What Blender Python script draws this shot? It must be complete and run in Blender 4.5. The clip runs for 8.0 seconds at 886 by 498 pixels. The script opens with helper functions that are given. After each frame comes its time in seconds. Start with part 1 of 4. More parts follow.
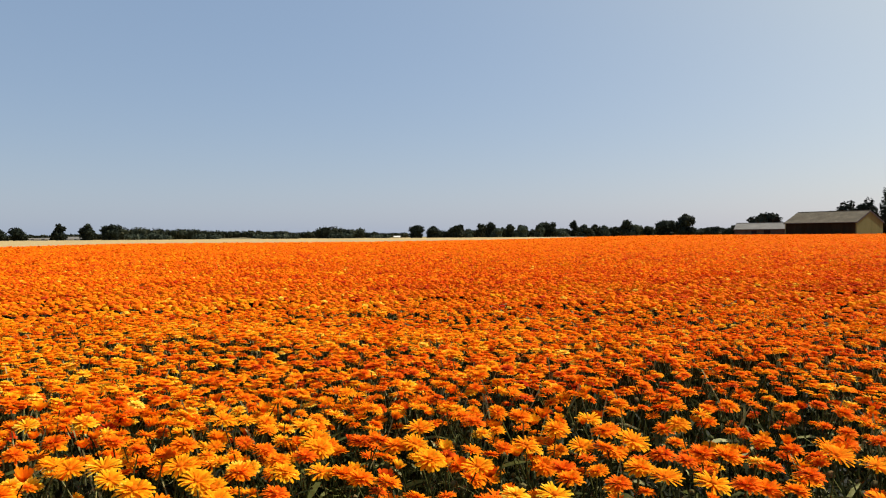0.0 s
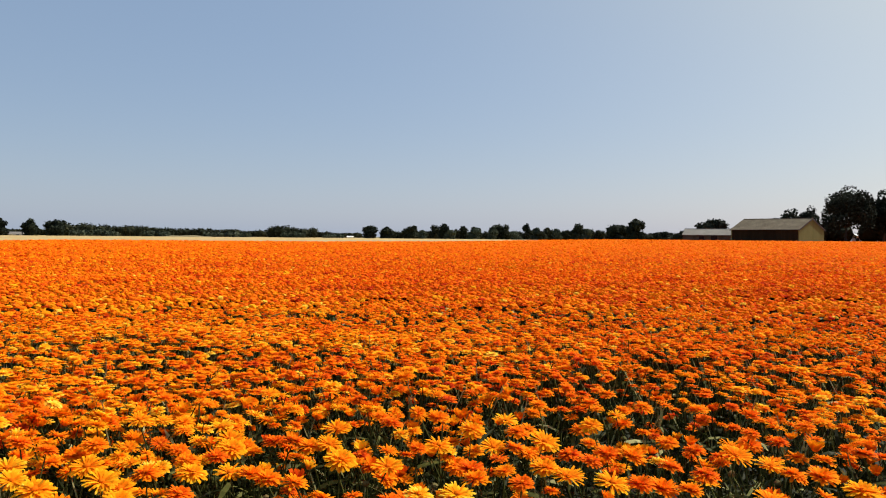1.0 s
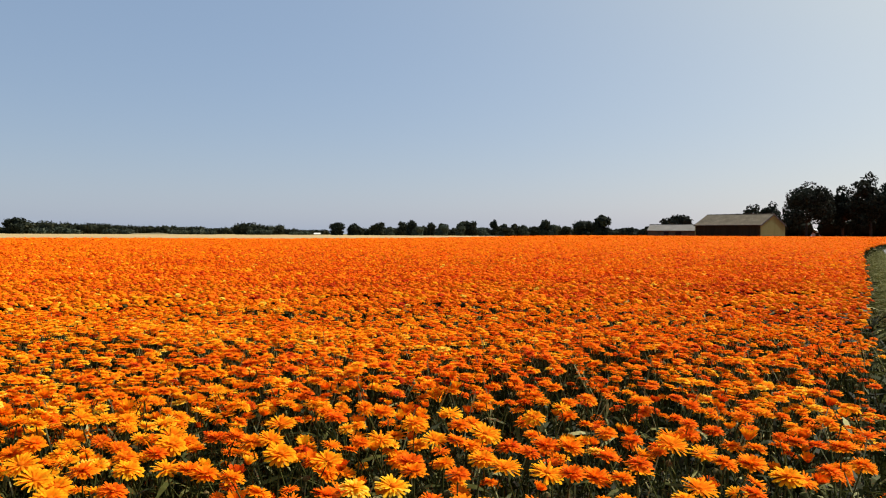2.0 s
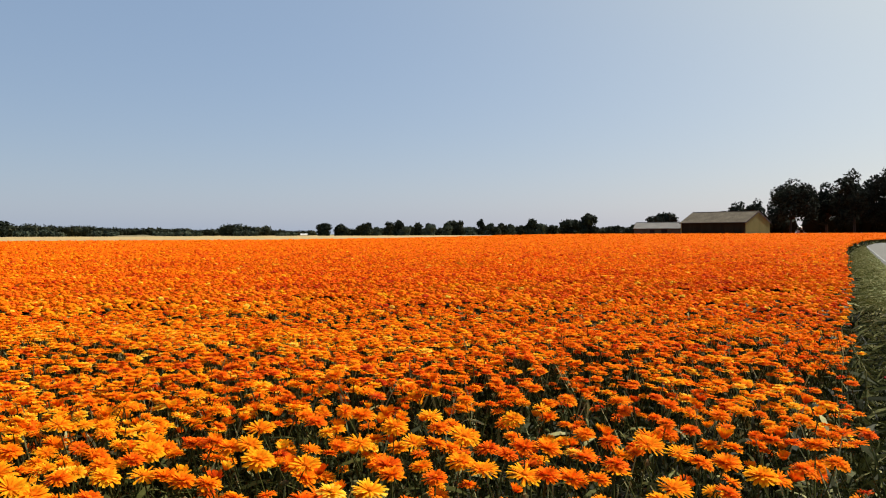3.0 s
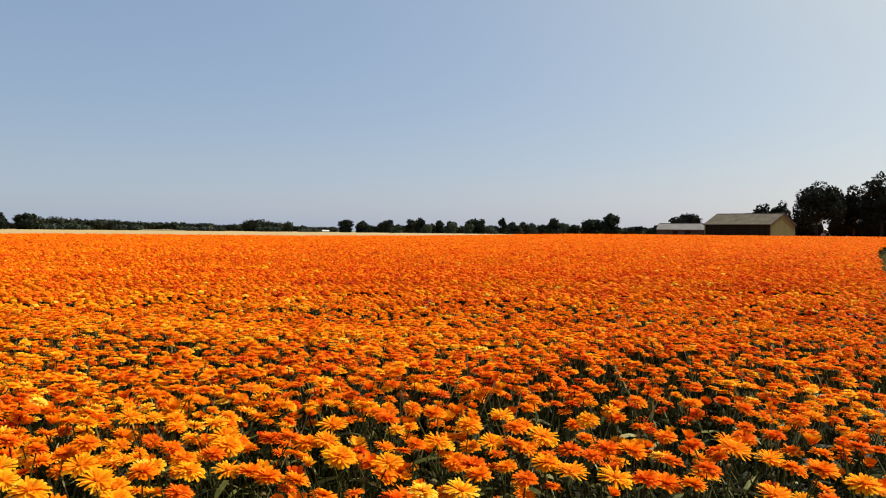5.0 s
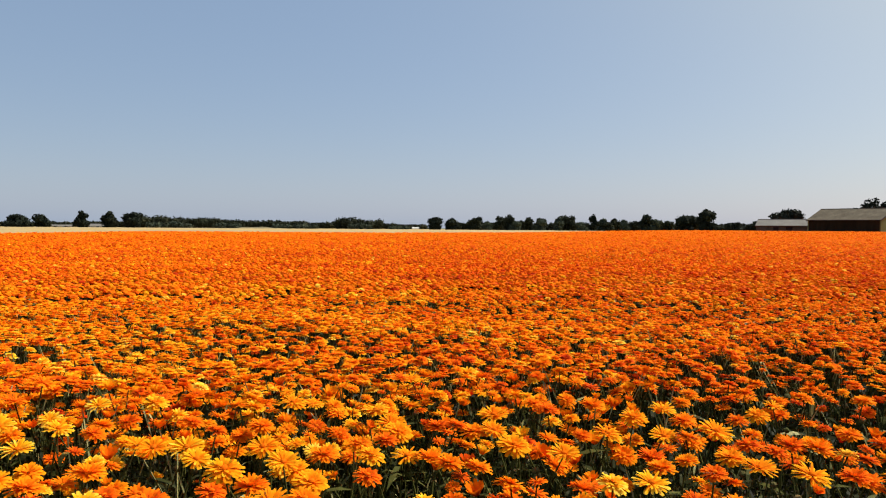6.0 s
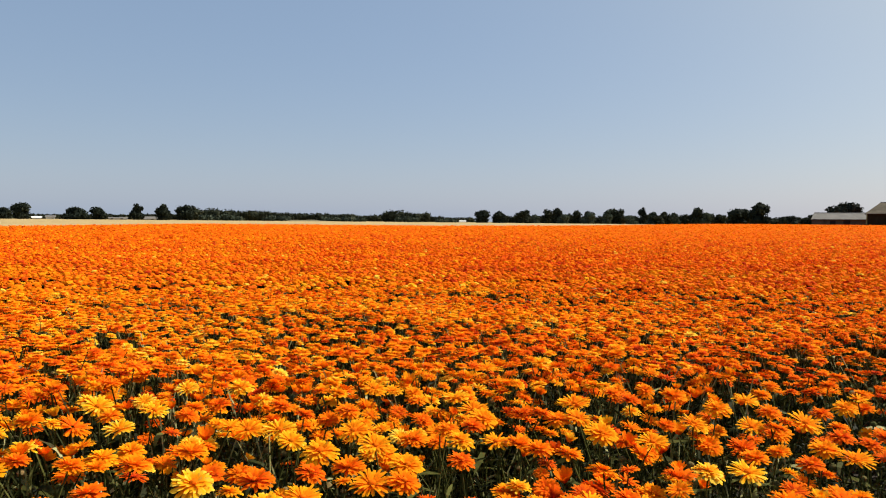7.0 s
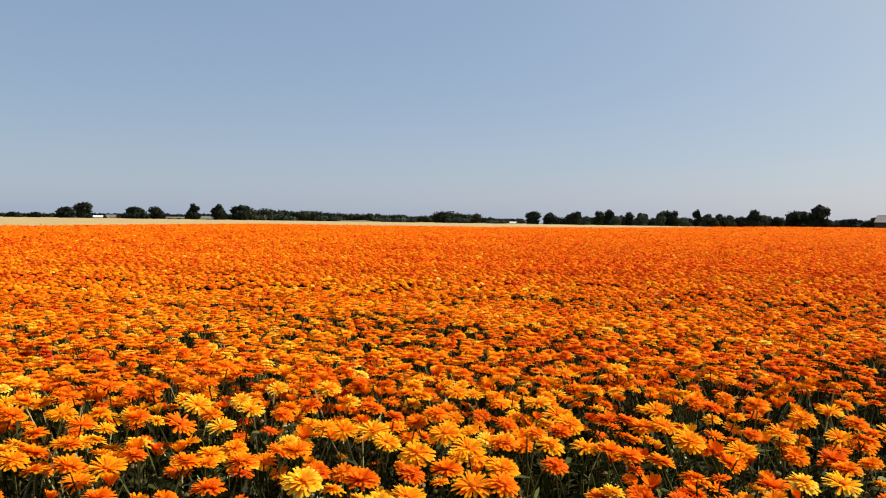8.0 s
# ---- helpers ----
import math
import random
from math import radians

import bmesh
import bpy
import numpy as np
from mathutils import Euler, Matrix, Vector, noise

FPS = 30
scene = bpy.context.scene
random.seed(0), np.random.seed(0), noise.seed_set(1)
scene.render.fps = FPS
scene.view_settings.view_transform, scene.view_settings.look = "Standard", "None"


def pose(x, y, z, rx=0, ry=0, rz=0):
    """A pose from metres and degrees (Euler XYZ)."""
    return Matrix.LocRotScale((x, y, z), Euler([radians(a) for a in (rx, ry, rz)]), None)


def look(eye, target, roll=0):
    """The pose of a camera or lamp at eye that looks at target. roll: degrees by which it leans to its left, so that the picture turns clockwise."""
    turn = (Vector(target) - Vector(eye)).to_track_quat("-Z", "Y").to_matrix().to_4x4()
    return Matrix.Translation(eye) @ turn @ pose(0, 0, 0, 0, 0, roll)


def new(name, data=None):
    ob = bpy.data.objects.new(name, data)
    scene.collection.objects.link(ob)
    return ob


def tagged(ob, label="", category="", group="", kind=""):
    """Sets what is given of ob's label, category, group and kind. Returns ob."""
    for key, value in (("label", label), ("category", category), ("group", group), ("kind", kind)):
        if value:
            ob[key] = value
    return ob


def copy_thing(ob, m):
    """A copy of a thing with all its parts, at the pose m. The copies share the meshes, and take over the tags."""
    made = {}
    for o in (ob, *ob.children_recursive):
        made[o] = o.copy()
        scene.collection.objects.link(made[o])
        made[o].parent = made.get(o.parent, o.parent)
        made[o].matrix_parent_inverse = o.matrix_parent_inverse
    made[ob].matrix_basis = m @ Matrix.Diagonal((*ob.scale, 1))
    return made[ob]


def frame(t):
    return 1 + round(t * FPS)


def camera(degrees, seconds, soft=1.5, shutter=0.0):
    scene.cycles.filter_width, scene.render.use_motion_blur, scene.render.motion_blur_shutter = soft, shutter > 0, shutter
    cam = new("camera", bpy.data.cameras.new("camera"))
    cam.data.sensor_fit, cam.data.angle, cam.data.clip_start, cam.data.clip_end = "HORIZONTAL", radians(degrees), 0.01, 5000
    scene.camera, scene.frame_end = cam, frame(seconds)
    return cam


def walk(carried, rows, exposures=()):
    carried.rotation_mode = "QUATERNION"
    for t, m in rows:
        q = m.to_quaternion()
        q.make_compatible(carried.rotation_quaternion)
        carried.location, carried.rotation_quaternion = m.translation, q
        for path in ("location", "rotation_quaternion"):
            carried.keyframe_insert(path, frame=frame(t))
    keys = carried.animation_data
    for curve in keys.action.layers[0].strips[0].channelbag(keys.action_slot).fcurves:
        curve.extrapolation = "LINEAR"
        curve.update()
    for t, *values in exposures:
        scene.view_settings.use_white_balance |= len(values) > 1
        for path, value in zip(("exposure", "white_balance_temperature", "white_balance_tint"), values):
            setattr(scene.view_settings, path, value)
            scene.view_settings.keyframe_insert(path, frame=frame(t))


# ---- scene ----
cam = camera(58.1, 8.0, soft=1.15)
PATH = [
    (0, (-0.117, -0.114, 1.019), (0.023, 1.881, 0.987), -0.4),
    (0.5, (-0.067, -0.128, 1.017), (0.139, 1.861, 0.987), 0.3),
    (1, (-0.025, -0.149, 1.024), (0.231, 1.835, 0.995), 0.5),
    (1.5, (0.013, -0.163, 1.017), (0.316, 1.813, 0.982), 0.6),
    (3, (0.067, -0.185, 1.03), (0.434, 1.781, 0.992), -0.2),
    (3.5, (0.05, -0.17, 1.03), (0.424, 1.794, 0.992), 0.1),
    (4, (0.033, -0.156, 1.03), (0.409, 1.808, 0.992), -0.1),
    (5.5, (-0.176, -0.096, 1.013), (0.048, 1.891, 0.966), 0.8),
    (6, (-0.276, -0.077, 0.997), (-0.181, 1.92, 0.945), 0.4),
    (6.5, (-0.334, -0.076, 0.978), (-0.307, 1.923, 0.909), 0.3),
    (7, (-0.373, -0.092, 0.985), (-0.395, 1.906, 0.915), 0.5),
    (7.5, (-0.417, -0.119, 1.004), (-0.491, 1.879, 0.935), 0.7),
    (8, (-0.47, -0.152, 1.005), (-0.617, 1.841, 0.936), 0.8),
]
walk(cam, [(t, look(eye, target, roll)) for t, eye, target, roll in PATH])

# ---- world and sun ----
SUN_AZ, SUN_EL = 69.0, 47.0
world = bpy.data.worlds.new("summer_sky")
scene.world = world
world.use_nodes = True
wn = world.node_tree.nodes
sky = wn.new("ShaderNodeTexSky")
sky.sky_type = "NISHITA"
sky.sun_disc = False
sky.sun_elevation, sky.sun_rotation = radians(SUN_EL), radians(SUN_AZ)
sky.air_density, sky.dust_density, sky.ozone_density = 1.0, 1.0, 1.5
wn["Background"].inputs["Strength"].default_value = 0.12
wl = world.node_tree.links


def sky_mix(a, b, how="ADD"):
    """Two sky colours (sockets or fixed colours) added or multiplied."""
    m = wn.new("ShaderNodeMix")
    m.data_type, m.blend_type = "RGBA", how
    m.inputs["Factor"].default_value = 1.0
    for value, socket in ((a, m.inputs["A"]), (b, m.inputs["B"])):
        if isinstance(value, tuple):
            socket.default_value = (*value, 1)
        else:
            wl.new(value, socket)
    return m.outputs["Result"]


def sky_power(vector, power):
    """How near the sky's direction lies to a vector, sharpened by a power."""
    coords = wn.new("ShaderNodeTexCoord")
    dot = wn.new("ShaderNodeVectorMath")
    dot.operation = "DOT_PRODUCT"
    dot.inputs[1].default_value = vector
    wl.new(coords.outputs["Generated"], dot.inputs[0])
    up = wn.new("ShaderNodeMath")
    up.operation, up.use_clamp = "MULTIPLY_ADD", True
    up.inputs[1].default_value, up.inputs[2].default_value = (-1.0, 1.0) if vector == (0, 0, 1) else (1.0, 0.0)
    wl.new(dot.outputs["Value"], up.inputs[0])
    pw = wn.new("ShaderNodeMath")
    pw.operation = "POWER"
    pw.inputs[1].default_value = power
    wl.new(up.outputs[0], pw.inputs[0])
    return pw.outputs[0]


sa, se = radians(SUN_AZ), radians(SUN_EL)
to_sun = Vector((math.sin(sa) * math.cos(se), math.cos(sa) * math.cos(se), math.sin(se)))
# clear sky, a thin even veil, summer haze round the sun and low at the horizon
tinted = sky_mix(sky_mix(sky.outputs["Color"], (0.43, 0.37, 0.37), "MULTIPLY"), (1.08, 1.63, 2.3))
aureole = sky_mix(sky_power(tuple(to_sun), 5.0), (5.9, 4.7, 0.3), "MULTIPLY")
low_haze = sky_mix(sky_power((0, 0, 1), 20.0), (0.28, 0.42, 0.8), "MULTIPLY")
wl.new(sky_mix(sky_mix(tinted, aureole), low_haze), wn["Background"].inputs["Color"])

sun = new("sun", bpy.data.lights.new("sun", "SUN"))
sun.data.energy, sun.data.angle, sun.data.color = 5.1, radians(0.5), (1.0, 0.95, 0.87)
sun.matrix_basis = look(to_sun * 50, (0, 0, 0))
scene.view_settings.exposure = 0.2


# ---- materials ----
def material(name, ramp, scale, rough=0.8, fine=0.0, bump=0.0, metal=0.0, spec=0.3, detail=6.0, stretch=(1, 1, 1)):
    """Noise at two scales through a colour ramp, with relief."""
    m = bpy.data.materials.new(name)
    m.use_nodes = True
    n, l = m.node_tree.nodes, m.node_tree.links
    b = n["Principled BSDF"]
    b.inputs["Roughness"].default_value, b.inputs["Metallic"].default_value = rough, metal
    b.inputs["Specular IOR Level"].default_value = spec
    geo = n.new("ShaderNodeNewGeometry")
    mp = n.new("ShaderNodeMapping")
    mp.inputs["Scale"].default_value = stretch
    l.new(geo.outputs["Position"], mp.inputs["Vector"])
    big = n.new("ShaderNodeTexNoise")
    big.inputs["Scale"].default_value, big.inputs["Detail"].default_value = scale, detail
    small = n.new("ShaderNodeTexNoise")
    small.inputs["Scale"].default_value, small.inputs["Detail"].default_value = fine or scale * 9, 4
    l.new(mp.outputs["Vector"], big.inputs["Vector"]), l.new(mp.outputs["Vector"], small.inputs["Vector"])
    mix = n.new("ShaderNodeMix")
    mix.inputs["Factor"].default_value = 0.4
    l.new(big.outputs["Fac"], mix.inputs["A"]), l.new(small.outputs["Fac"], mix.inputs["B"])
    r = n.new("ShaderNodeValToRGB")
    set_ramp(r, ramp)
    l.new(mix.outputs["Result"], r.inputs["Fac"]), l.new(r.outputs["Color"], b.inputs["Base Color"])
    if bump:
        bp = n.new("ShaderNodeBump")
        bp.inputs["Strength"].default_value, bp.inputs["Distance"].default_value = 0.8, bump
        l.new(mix.outputs["Result"], bp.inputs["Height"]), l.new(bp.outputs["Normal"], b.inputs["Normal"])
    return m


def set_ramp(r, ramp):
    e = r.color_ramp.elements
    while len(e) < len(ramp):
        e.new(0.5)
    for k, (p, c) in zip(e, ramp):
        k.position, k.color = p, (*c, 1)


def leafy(name, ramp, through_light=0.3, rough=0.6, spec=0.25):
    """Petals and leaves: a tone for each flower or leaf, some light passes through."""
    m = bpy.data.materials.new(name)
    m.use_nodes = True
    n, l = m.node_tree.nodes, m.node_tree.links
    b = n["Principled BSDF"]
    b.inputs["Roughness"].default_value, b.inputs["Specular IOR Level"].default_value = rough, spec
    at = n.new("ShaderNodeAttribute")
    at.attribute_name = "tone"
    geo = n.new("ShaderNodeNewGeometry")
    tex = n.new("ShaderNodeTexNoise")
    tex.inputs["Scale"].default_value, tex.inputs["Detail"].default_value = 90, 3
    l.new(geo.outputs["Position"], tex.inputs["Vector"])
    vary = n.new("ShaderNodeMath")
    vary.operation = "MULTIPLY_ADD"
    vary.inputs[1].default_value = 0.3
    l.new(tex.outputs["Fac"], vary.inputs[0]), l.new(at.outputs["Fac"], vary.inputs[2])
    sub = n.new("ShaderNodeMath")
    sub.operation = "SUBTRACT"
    sub.inputs[1].default_value = 0.15
    l.new(vary.outputs[0], sub.inputs[0])
    r = n.new("ShaderNodeValToRGB")
    set_ramp(r, ramp)
    l.new(sub.outputs[0], r.inputs["Fac"]), l.new(r.outputs["Color"], b.inputs["Base Color"])
    if through_light:
        tr = n.new("ShaderNodeBsdfTranslucent")
        l.new(r.outputs["Color"], tr.inputs["Color"])
        mx = n.new("ShaderNodeMixShader")
        mx.inputs[0].default_value = through_light
        l.new(b.outputs[0], mx.inputs[1]), l.new(tr.outputs[0], mx.inputs[2])
        l.new(mx.outputs[0], n["Material Output"].inputs["Surface"])
    return m


PETAL = leafy("calendula_petal", [(0.0, (0.5, 0.03, 0.005)), (0.22, (0.83, 0.115, 0.004)), (0.5, (0.91, 0.205, 0.003)),
                                  (0.74, (0.94, 0.33, 0.006)), (0.9, (0.95, 0.47, 0.012)), (1.0, (0.95, 0.6, 0.06))], 0.22, 0.85, 0.03)
DISC = leafy("calendula_disc", [(0.0, (0.45, 0.05, 0.004)), (0.5, (0.66, 0.13, 0.005)), (1.0, (0.8, 0.3, 0.01))], 0.0, 0.9, 0.0)
# leaf ramp: dark end carries shade between the flowers, pale end leaf glints
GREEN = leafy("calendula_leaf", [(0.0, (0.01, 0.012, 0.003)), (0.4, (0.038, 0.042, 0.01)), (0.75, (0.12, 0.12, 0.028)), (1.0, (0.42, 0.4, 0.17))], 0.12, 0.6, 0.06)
BUD = leafy("calendula_seed_head", [(0.0, (0.05, 0.06, 0.015)), (0.6, (0.15, 0.12, 0.045)), (1.0, (0.28, 0.17, 0.07))], 0.0, 0.9, 0.05)
GRASS = leafy("grass_blade", [(0.0, (0.04, 0.042, 0.01)), (0.45, (0.14, 0.135, 0.04)), (1.0, (0.36, 0.31, 0.14))], 0.15, 0.8, 0.05)
# near-black ramps put backlit darkness into the colour; hedge leaf lightened for haze
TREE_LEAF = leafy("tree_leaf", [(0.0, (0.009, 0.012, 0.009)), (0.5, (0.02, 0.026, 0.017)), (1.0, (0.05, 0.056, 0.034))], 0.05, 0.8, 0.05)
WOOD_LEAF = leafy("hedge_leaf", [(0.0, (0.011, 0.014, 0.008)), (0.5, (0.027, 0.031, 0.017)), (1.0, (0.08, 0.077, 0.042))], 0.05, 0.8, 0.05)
SOIL = material("dark_field_soil", [(0.3, (0.018, 0.013, 0.008)), (0.7, (0.06, 0.045, 0.03))], 6, 0.95, 60, 0.02)
FARCROP = material("far_flower_canopy", [(0.3, (0.1, 0.03, 0.005)), (0.5, (0.32, 0.06, 0.004)), (0.72, (0.6, 0.12, 0.005))], 1.2, 0.9, 9, 0.05, spec=0.0)
STRAW = material("ripe_grain", [(0.3, (0.3, 0.2, 0.075)), (0.55, (0.43, 0.31, 0.13)), (0.75, (0.53, 0.4, 0.19))], 0.25, 0.9, 6, 0.08)
MEADOW = material("far_meadow", [(0.3, (0.07, 0.08, 0.025)), (0.55, (0.14, 0.13, 0.05)), (0.75, (0.3, 0.24, 0.12))], 0.02, 0.95, 0.6)
VERGE = material("verge_turf", [(0.3, (0.06, 0.068, 0.018)), (0.5, (0.16, 0.175, 0.05)), (0.75, (0.28, 0.27, 0.1))], 2.5, 0.95, 40, 0.03)
ASPHALT = material("grey_asphalt", [(0.3, (0.1, 0.096, 0.082)), (0.6, (0.14, 0.135, 0.116)), (0.8, (0.18, 0.173, 0.15))], 0.7, 0.85, 90, 0.004)
LINE = material("worn_white_line", [(0.3, (0.2, 0.2, 0.185)), (0.6, (0.32, 0.32, 0.3))], 3, 0.7, 60)
BARK = material("bark", [(0.3, (0.03, 0.022, 0.016)), (0.7, (0.1, 0.078, 0.055))], 3, 0.95, 20, 0.03, stretch=(1, 1, 0.2))
ROOFING = material("fibre_cement_roofing", [(0.3, (0.085, 0.068, 0.046)), (0.55, (0.14, 0.115, 0.08)), (0.75, (0.23, 0.195, 0.145))], 0.5, 0.9, 4, 0.01, spec=0.1)
# barn's long wall: the shade on that side is put into the board colour
BOARD = material("shaded_barn_boarding", [(0.3, (0.016, 0.013, 0.007)), (0.7, (0.036, 0.03, 0.016))], 0.7, 0.9, 8, 0.01, spec=0.05, stretch=(1, 1, 0.15))
RENDERED = material("ochre_green_cladding", [(0.3, (0.13, 0.14, 0.05)), (0.7, (0.185, 0.195, 0.075))], 0.5, 0.9, 6, 0.006, spec=0.1, stretch=(1, 1, 0.2))
SHEDWALL = material("weathered_olive_boarding", [(0.3, (0.06, 0.054, 0.036)), (0.7, (0.11, 0.1, 0.068))], 0.8, 0.85, 7, 0.01, stretch=(1, 1, 0.2))
TRIM = material("weathered_fascia", [(0.3, (0.04, 0.034, 0.03)), (0.7, (0.09, 0.08, 0.07))], 2, 0.8)
WHITE = material("white_plaster", [(0.3, (0.62, 0.6, 0.56)), (0.7, (0.8, 0.79, 0.76))], 0.6, 0.8, 5)
SLATE = material("pale_roof", [(0.3, (0.11, 0.1, 0.086)), (0.7, (0.19, 0.175, 0.155))], 0.5, 0.7, 5)
DARKDOOR = material("dark_door_wood", [(0.3, (0.012, 0.01, 0.009)), (0.7, (0.03, 0.024, 0.02))], 1.5, 0.8)
SAND = material("sandy_bank", [(0.3, (0.09, 0.085, 0.04)), (0.6, (0.2, 0.165, 0.09)), (0.8, (0.3, 0.25, 0.15))], 0.1, 0.95, 1.5)

rng = np.random.default_rng(7)


# ---- mesh helpers ----
def bulk(name, verts, tris, mat, tone=None, smooth=False):
    """A mesh from arrays of corners and triangles, with a tone for each corner."""
    me = bpy.data.meshes.new(name)
    verts = np.ascontiguousarray(verts, dtype=np.float32).reshape(-1, 3)
    tris = np.ascontiguousarray(tris, dtype=np.int32).reshape(-1, 3)
    me.vertices.add(len(verts))
    me.vertices.foreach_set("co", verts.ravel())
    me.loops.add(tris.size)
    me.loops.foreach_set("vertex_index", tris.ravel())
    me.polygons.add(len(tris))
    me.polygons.foreach_set("loop_start", np.arange(len(tris), dtype=np.int32) * 3)
    me.polygons.foreach_set("use_smooth", np.full(len(tris), smooth))
    me.update(calc_edges=True)
    if tone is not None:
        at = me.attributes.new("tone", "FLOAT", "POINT")
        at.data.foreach_set("value", np.ascontiguousarray(tone, dtype=np.float32).ravel())
    me.materials.append(mat)
    return me


def part(name, me, parent, label=""):
    ob = new(name, me)
    ob.parent = parent
    return tagged(ob, label)


def from_bm(name, bm, mat, smooth=False):
    me = bpy.data.meshes.new(name)
    bm.normal_update()
    bm.to_mesh(me)
    bm.free()
    for p in me.polygons:
        p.use_smooth = smooth
    me.materials.append(mat)
    return me


def box(bm, x0, y0, z0, x1, y1, z1, bevel=0.0):
    made = bmesh.ops.create_cube(bm, size=1, matrix=Matrix.LocRotScale(((x0 + x1) / 2, (y0 + y1) / 2, (z0 + z1) / 2), None, (x1 - x0, y1 - y0, z1 - z0)))
    if bevel:
        edges = {e for v in made["verts"] for e in v.link_edges}
        bmesh.ops.bevel(bm, geom=list(edges), offset=bevel, segments=1, affect="EDGES")


def box_mesh(name, dims, mat, bevel=0.0):
    bm = bmesh.new()
    box(bm, *dims, bevel)
    return from_bm(name, bm, mat)


def scatter(template, place, turn, tilt_x, tilt_y, size, tone):
    """Copies of a template (corners, triangles), turned, tilted, sized and set down."""
    tv, tf = template[:2]
    off = template[2] if len(template) > 2 else np.zeros(len(tv))
    n = len(place)
    c, s = np.cos(turn), np.sin(turn)
    v = np.broadcast_to(tv, (n, *tv.shape)).copy() * np.asarray(size).reshape(n, 1, -1)
    x = v[..., 0] * c[:, None] - v[..., 1] * s[:, None]
    y = v[..., 0] * s[:, None] + v[..., 1] * c[:, None]
    z = v[..., 2]
    out = np.stack([x + tilt_x[:, None] * z, y + tilt_y[:, None] * z, z - tilt_x[:, None] * x - tilt_y[:, None] * y], -1)
    out += place[:, None, :]
    f = tf[None] + (np.arange(n) * len(tv))[:, None, None]
    return out.reshape(-1, 3), f.reshape(-1, 3), (np.asarray(tone)[:, None] + off[None]).ravel()


def join(pieces):
    vs, fs, ts, k = [], [], [], 0
    for v, f, t in pieces:
        vs.append(v), fs.append(f + k), ts.append(t)
        k += len(v)
    return np.concatenate(vs), np.concatenate(fs), np.concatenate(ts)


WAVES = [(rng.uniform(0, 6.28), rng.uniform(0, 6.28), rng.uniform(0.7, 1.5)) for _ in range(9)]


def patch(x, y, scale, shift=0.0):
    """Smooth patches of about that many metres, in -1 to 1."""
    out = 0
    for a, p, k in WAVES:
        out = out + np.cos((x * math.cos(a + shift) + y * math.sin(a + shift)) * k * 6.28 / (scale * 2) + p * (1 + shift))
    return out / 4.2


# ---- plan of the land ----
def field_edge(y):
    """The crop's border along the verge."""
    return 0.25 + 0.763 * y + np.where(y > 25, 0.0018 * (y - 25) ** 2, 0) + np.where(y > 62, 0.06 * (y - 62) ** 2, 0)


def road_edge(y):
    return 1.45 + 0.770 * y + np.where(y > 62, 0.03 * (y - 62) ** 2, 0) + np.where(y > 70, 0.12 * (y - 70) ** 2, 0)


def in_field(x, y):
    far = np.where(x < -2, 86 + 0.1 * (x + 28), 88.6 + 1.5 * (x + 2))
    ragged = 0.08 * patch(x, y, 0.5)
    return (x < field_edge(y) + ragged) & (x > -25 - 0.04 * y) & (y < np.minimum(far, 292)) & (y > 0.75)


def rise(x, y):
    """The far side of the field towards the barn lies a little higher."""
    return 0.0045 * np.clip(np.hypot(x, y) - 95, 0, 90) * np.clip((x - 8) / 30, 0, 1)


def strip(name, left, right, z, mat, cross=2, crown=0.0):
    """A band of ground between two border lines."""
    rows = []
    for (ax, ay), (bx, by) in zip(left, right):
        for k in range(cross + 1):
            f = k / cross
            rows.append((ax + (bx - ax) * f, ay + (by - ay) * f, z + crown * (1 - (2 * f - 1) ** 2)))
    tris, w = [], cross + 1
    for i in range(len(left) - 1):
        for k in range(cross):
            a = i * w + k
            tris += [(a, a + 1, a + w), (a + 1, a + w + 1, a + w)]
    return bulk(name, rows, tris, mat, smooth=True)


ground = tagged(new("ground", strip("ground", [(-4000, y) for y in (-4000, -500, 0, 300, 800, 4500)], [(4000, y) for y in (-4000, -500, 0, 300, 800, 4500)], -0.06, MEADOW, 8)),
                "wide flat green and tan farmland reaching the horizon", "ground", kind="structure")
ys = [0.7, 2, 5, 10, 20, 40, 60, 66, 72, 78, 84, 90]
soil = tagged(new("field_soil", strip("field_soil", [(-25 - 0.04 * y, y) for y in ys] , [(float(field_edge(np.float64(y))) + 0.1, y) for y in ys], -0.02, SOIL, 6)),
              "dark bare soil under the flowering crop", "soil", kind="structure")
vy = [-30, -8, -2, 0.7, 2, 5, 10, 20, 40, 60, 66, 72, 78, 84, 90]
verge = tagged(new("verge", strip("verge", [(float(field_edge(np.float64(y))) + 0.1 if y >= 0.7 else min(-30.0, 2 * y), y) for y in vy], [(float(road_edge(np.float64(y))), y) for y in vy], 0.0, VERGE, 3)),
               "green roadside grass verge beside the flower field", "grass verge", kind="structure")
road = tagged(new("road", strip("road", [(float(road_edge(np.float64(y))), y) for y in vy], [(float(road_edge(np.float64(y))) + 6.4 + max(0, y - 66) * 0.6, y - max(0, y - 66) * 0.25) for y in vy], 0.015, ASPHALT, 4, 0.04)),
              "sunlit grey asphalt country road curving away", "road", kind="structure")
tagged(new("road_edge_line", strip("road_edge_line", [(float(road_edge(np.float64(y))) + 0.1, y) for y in vy], [(float(road_edge(np.float64(y))) + 0.16, y) for y in vy], 0.035, LINE, 1)),
       "worn white painted line along the road edge", "road marking", kind="structure")

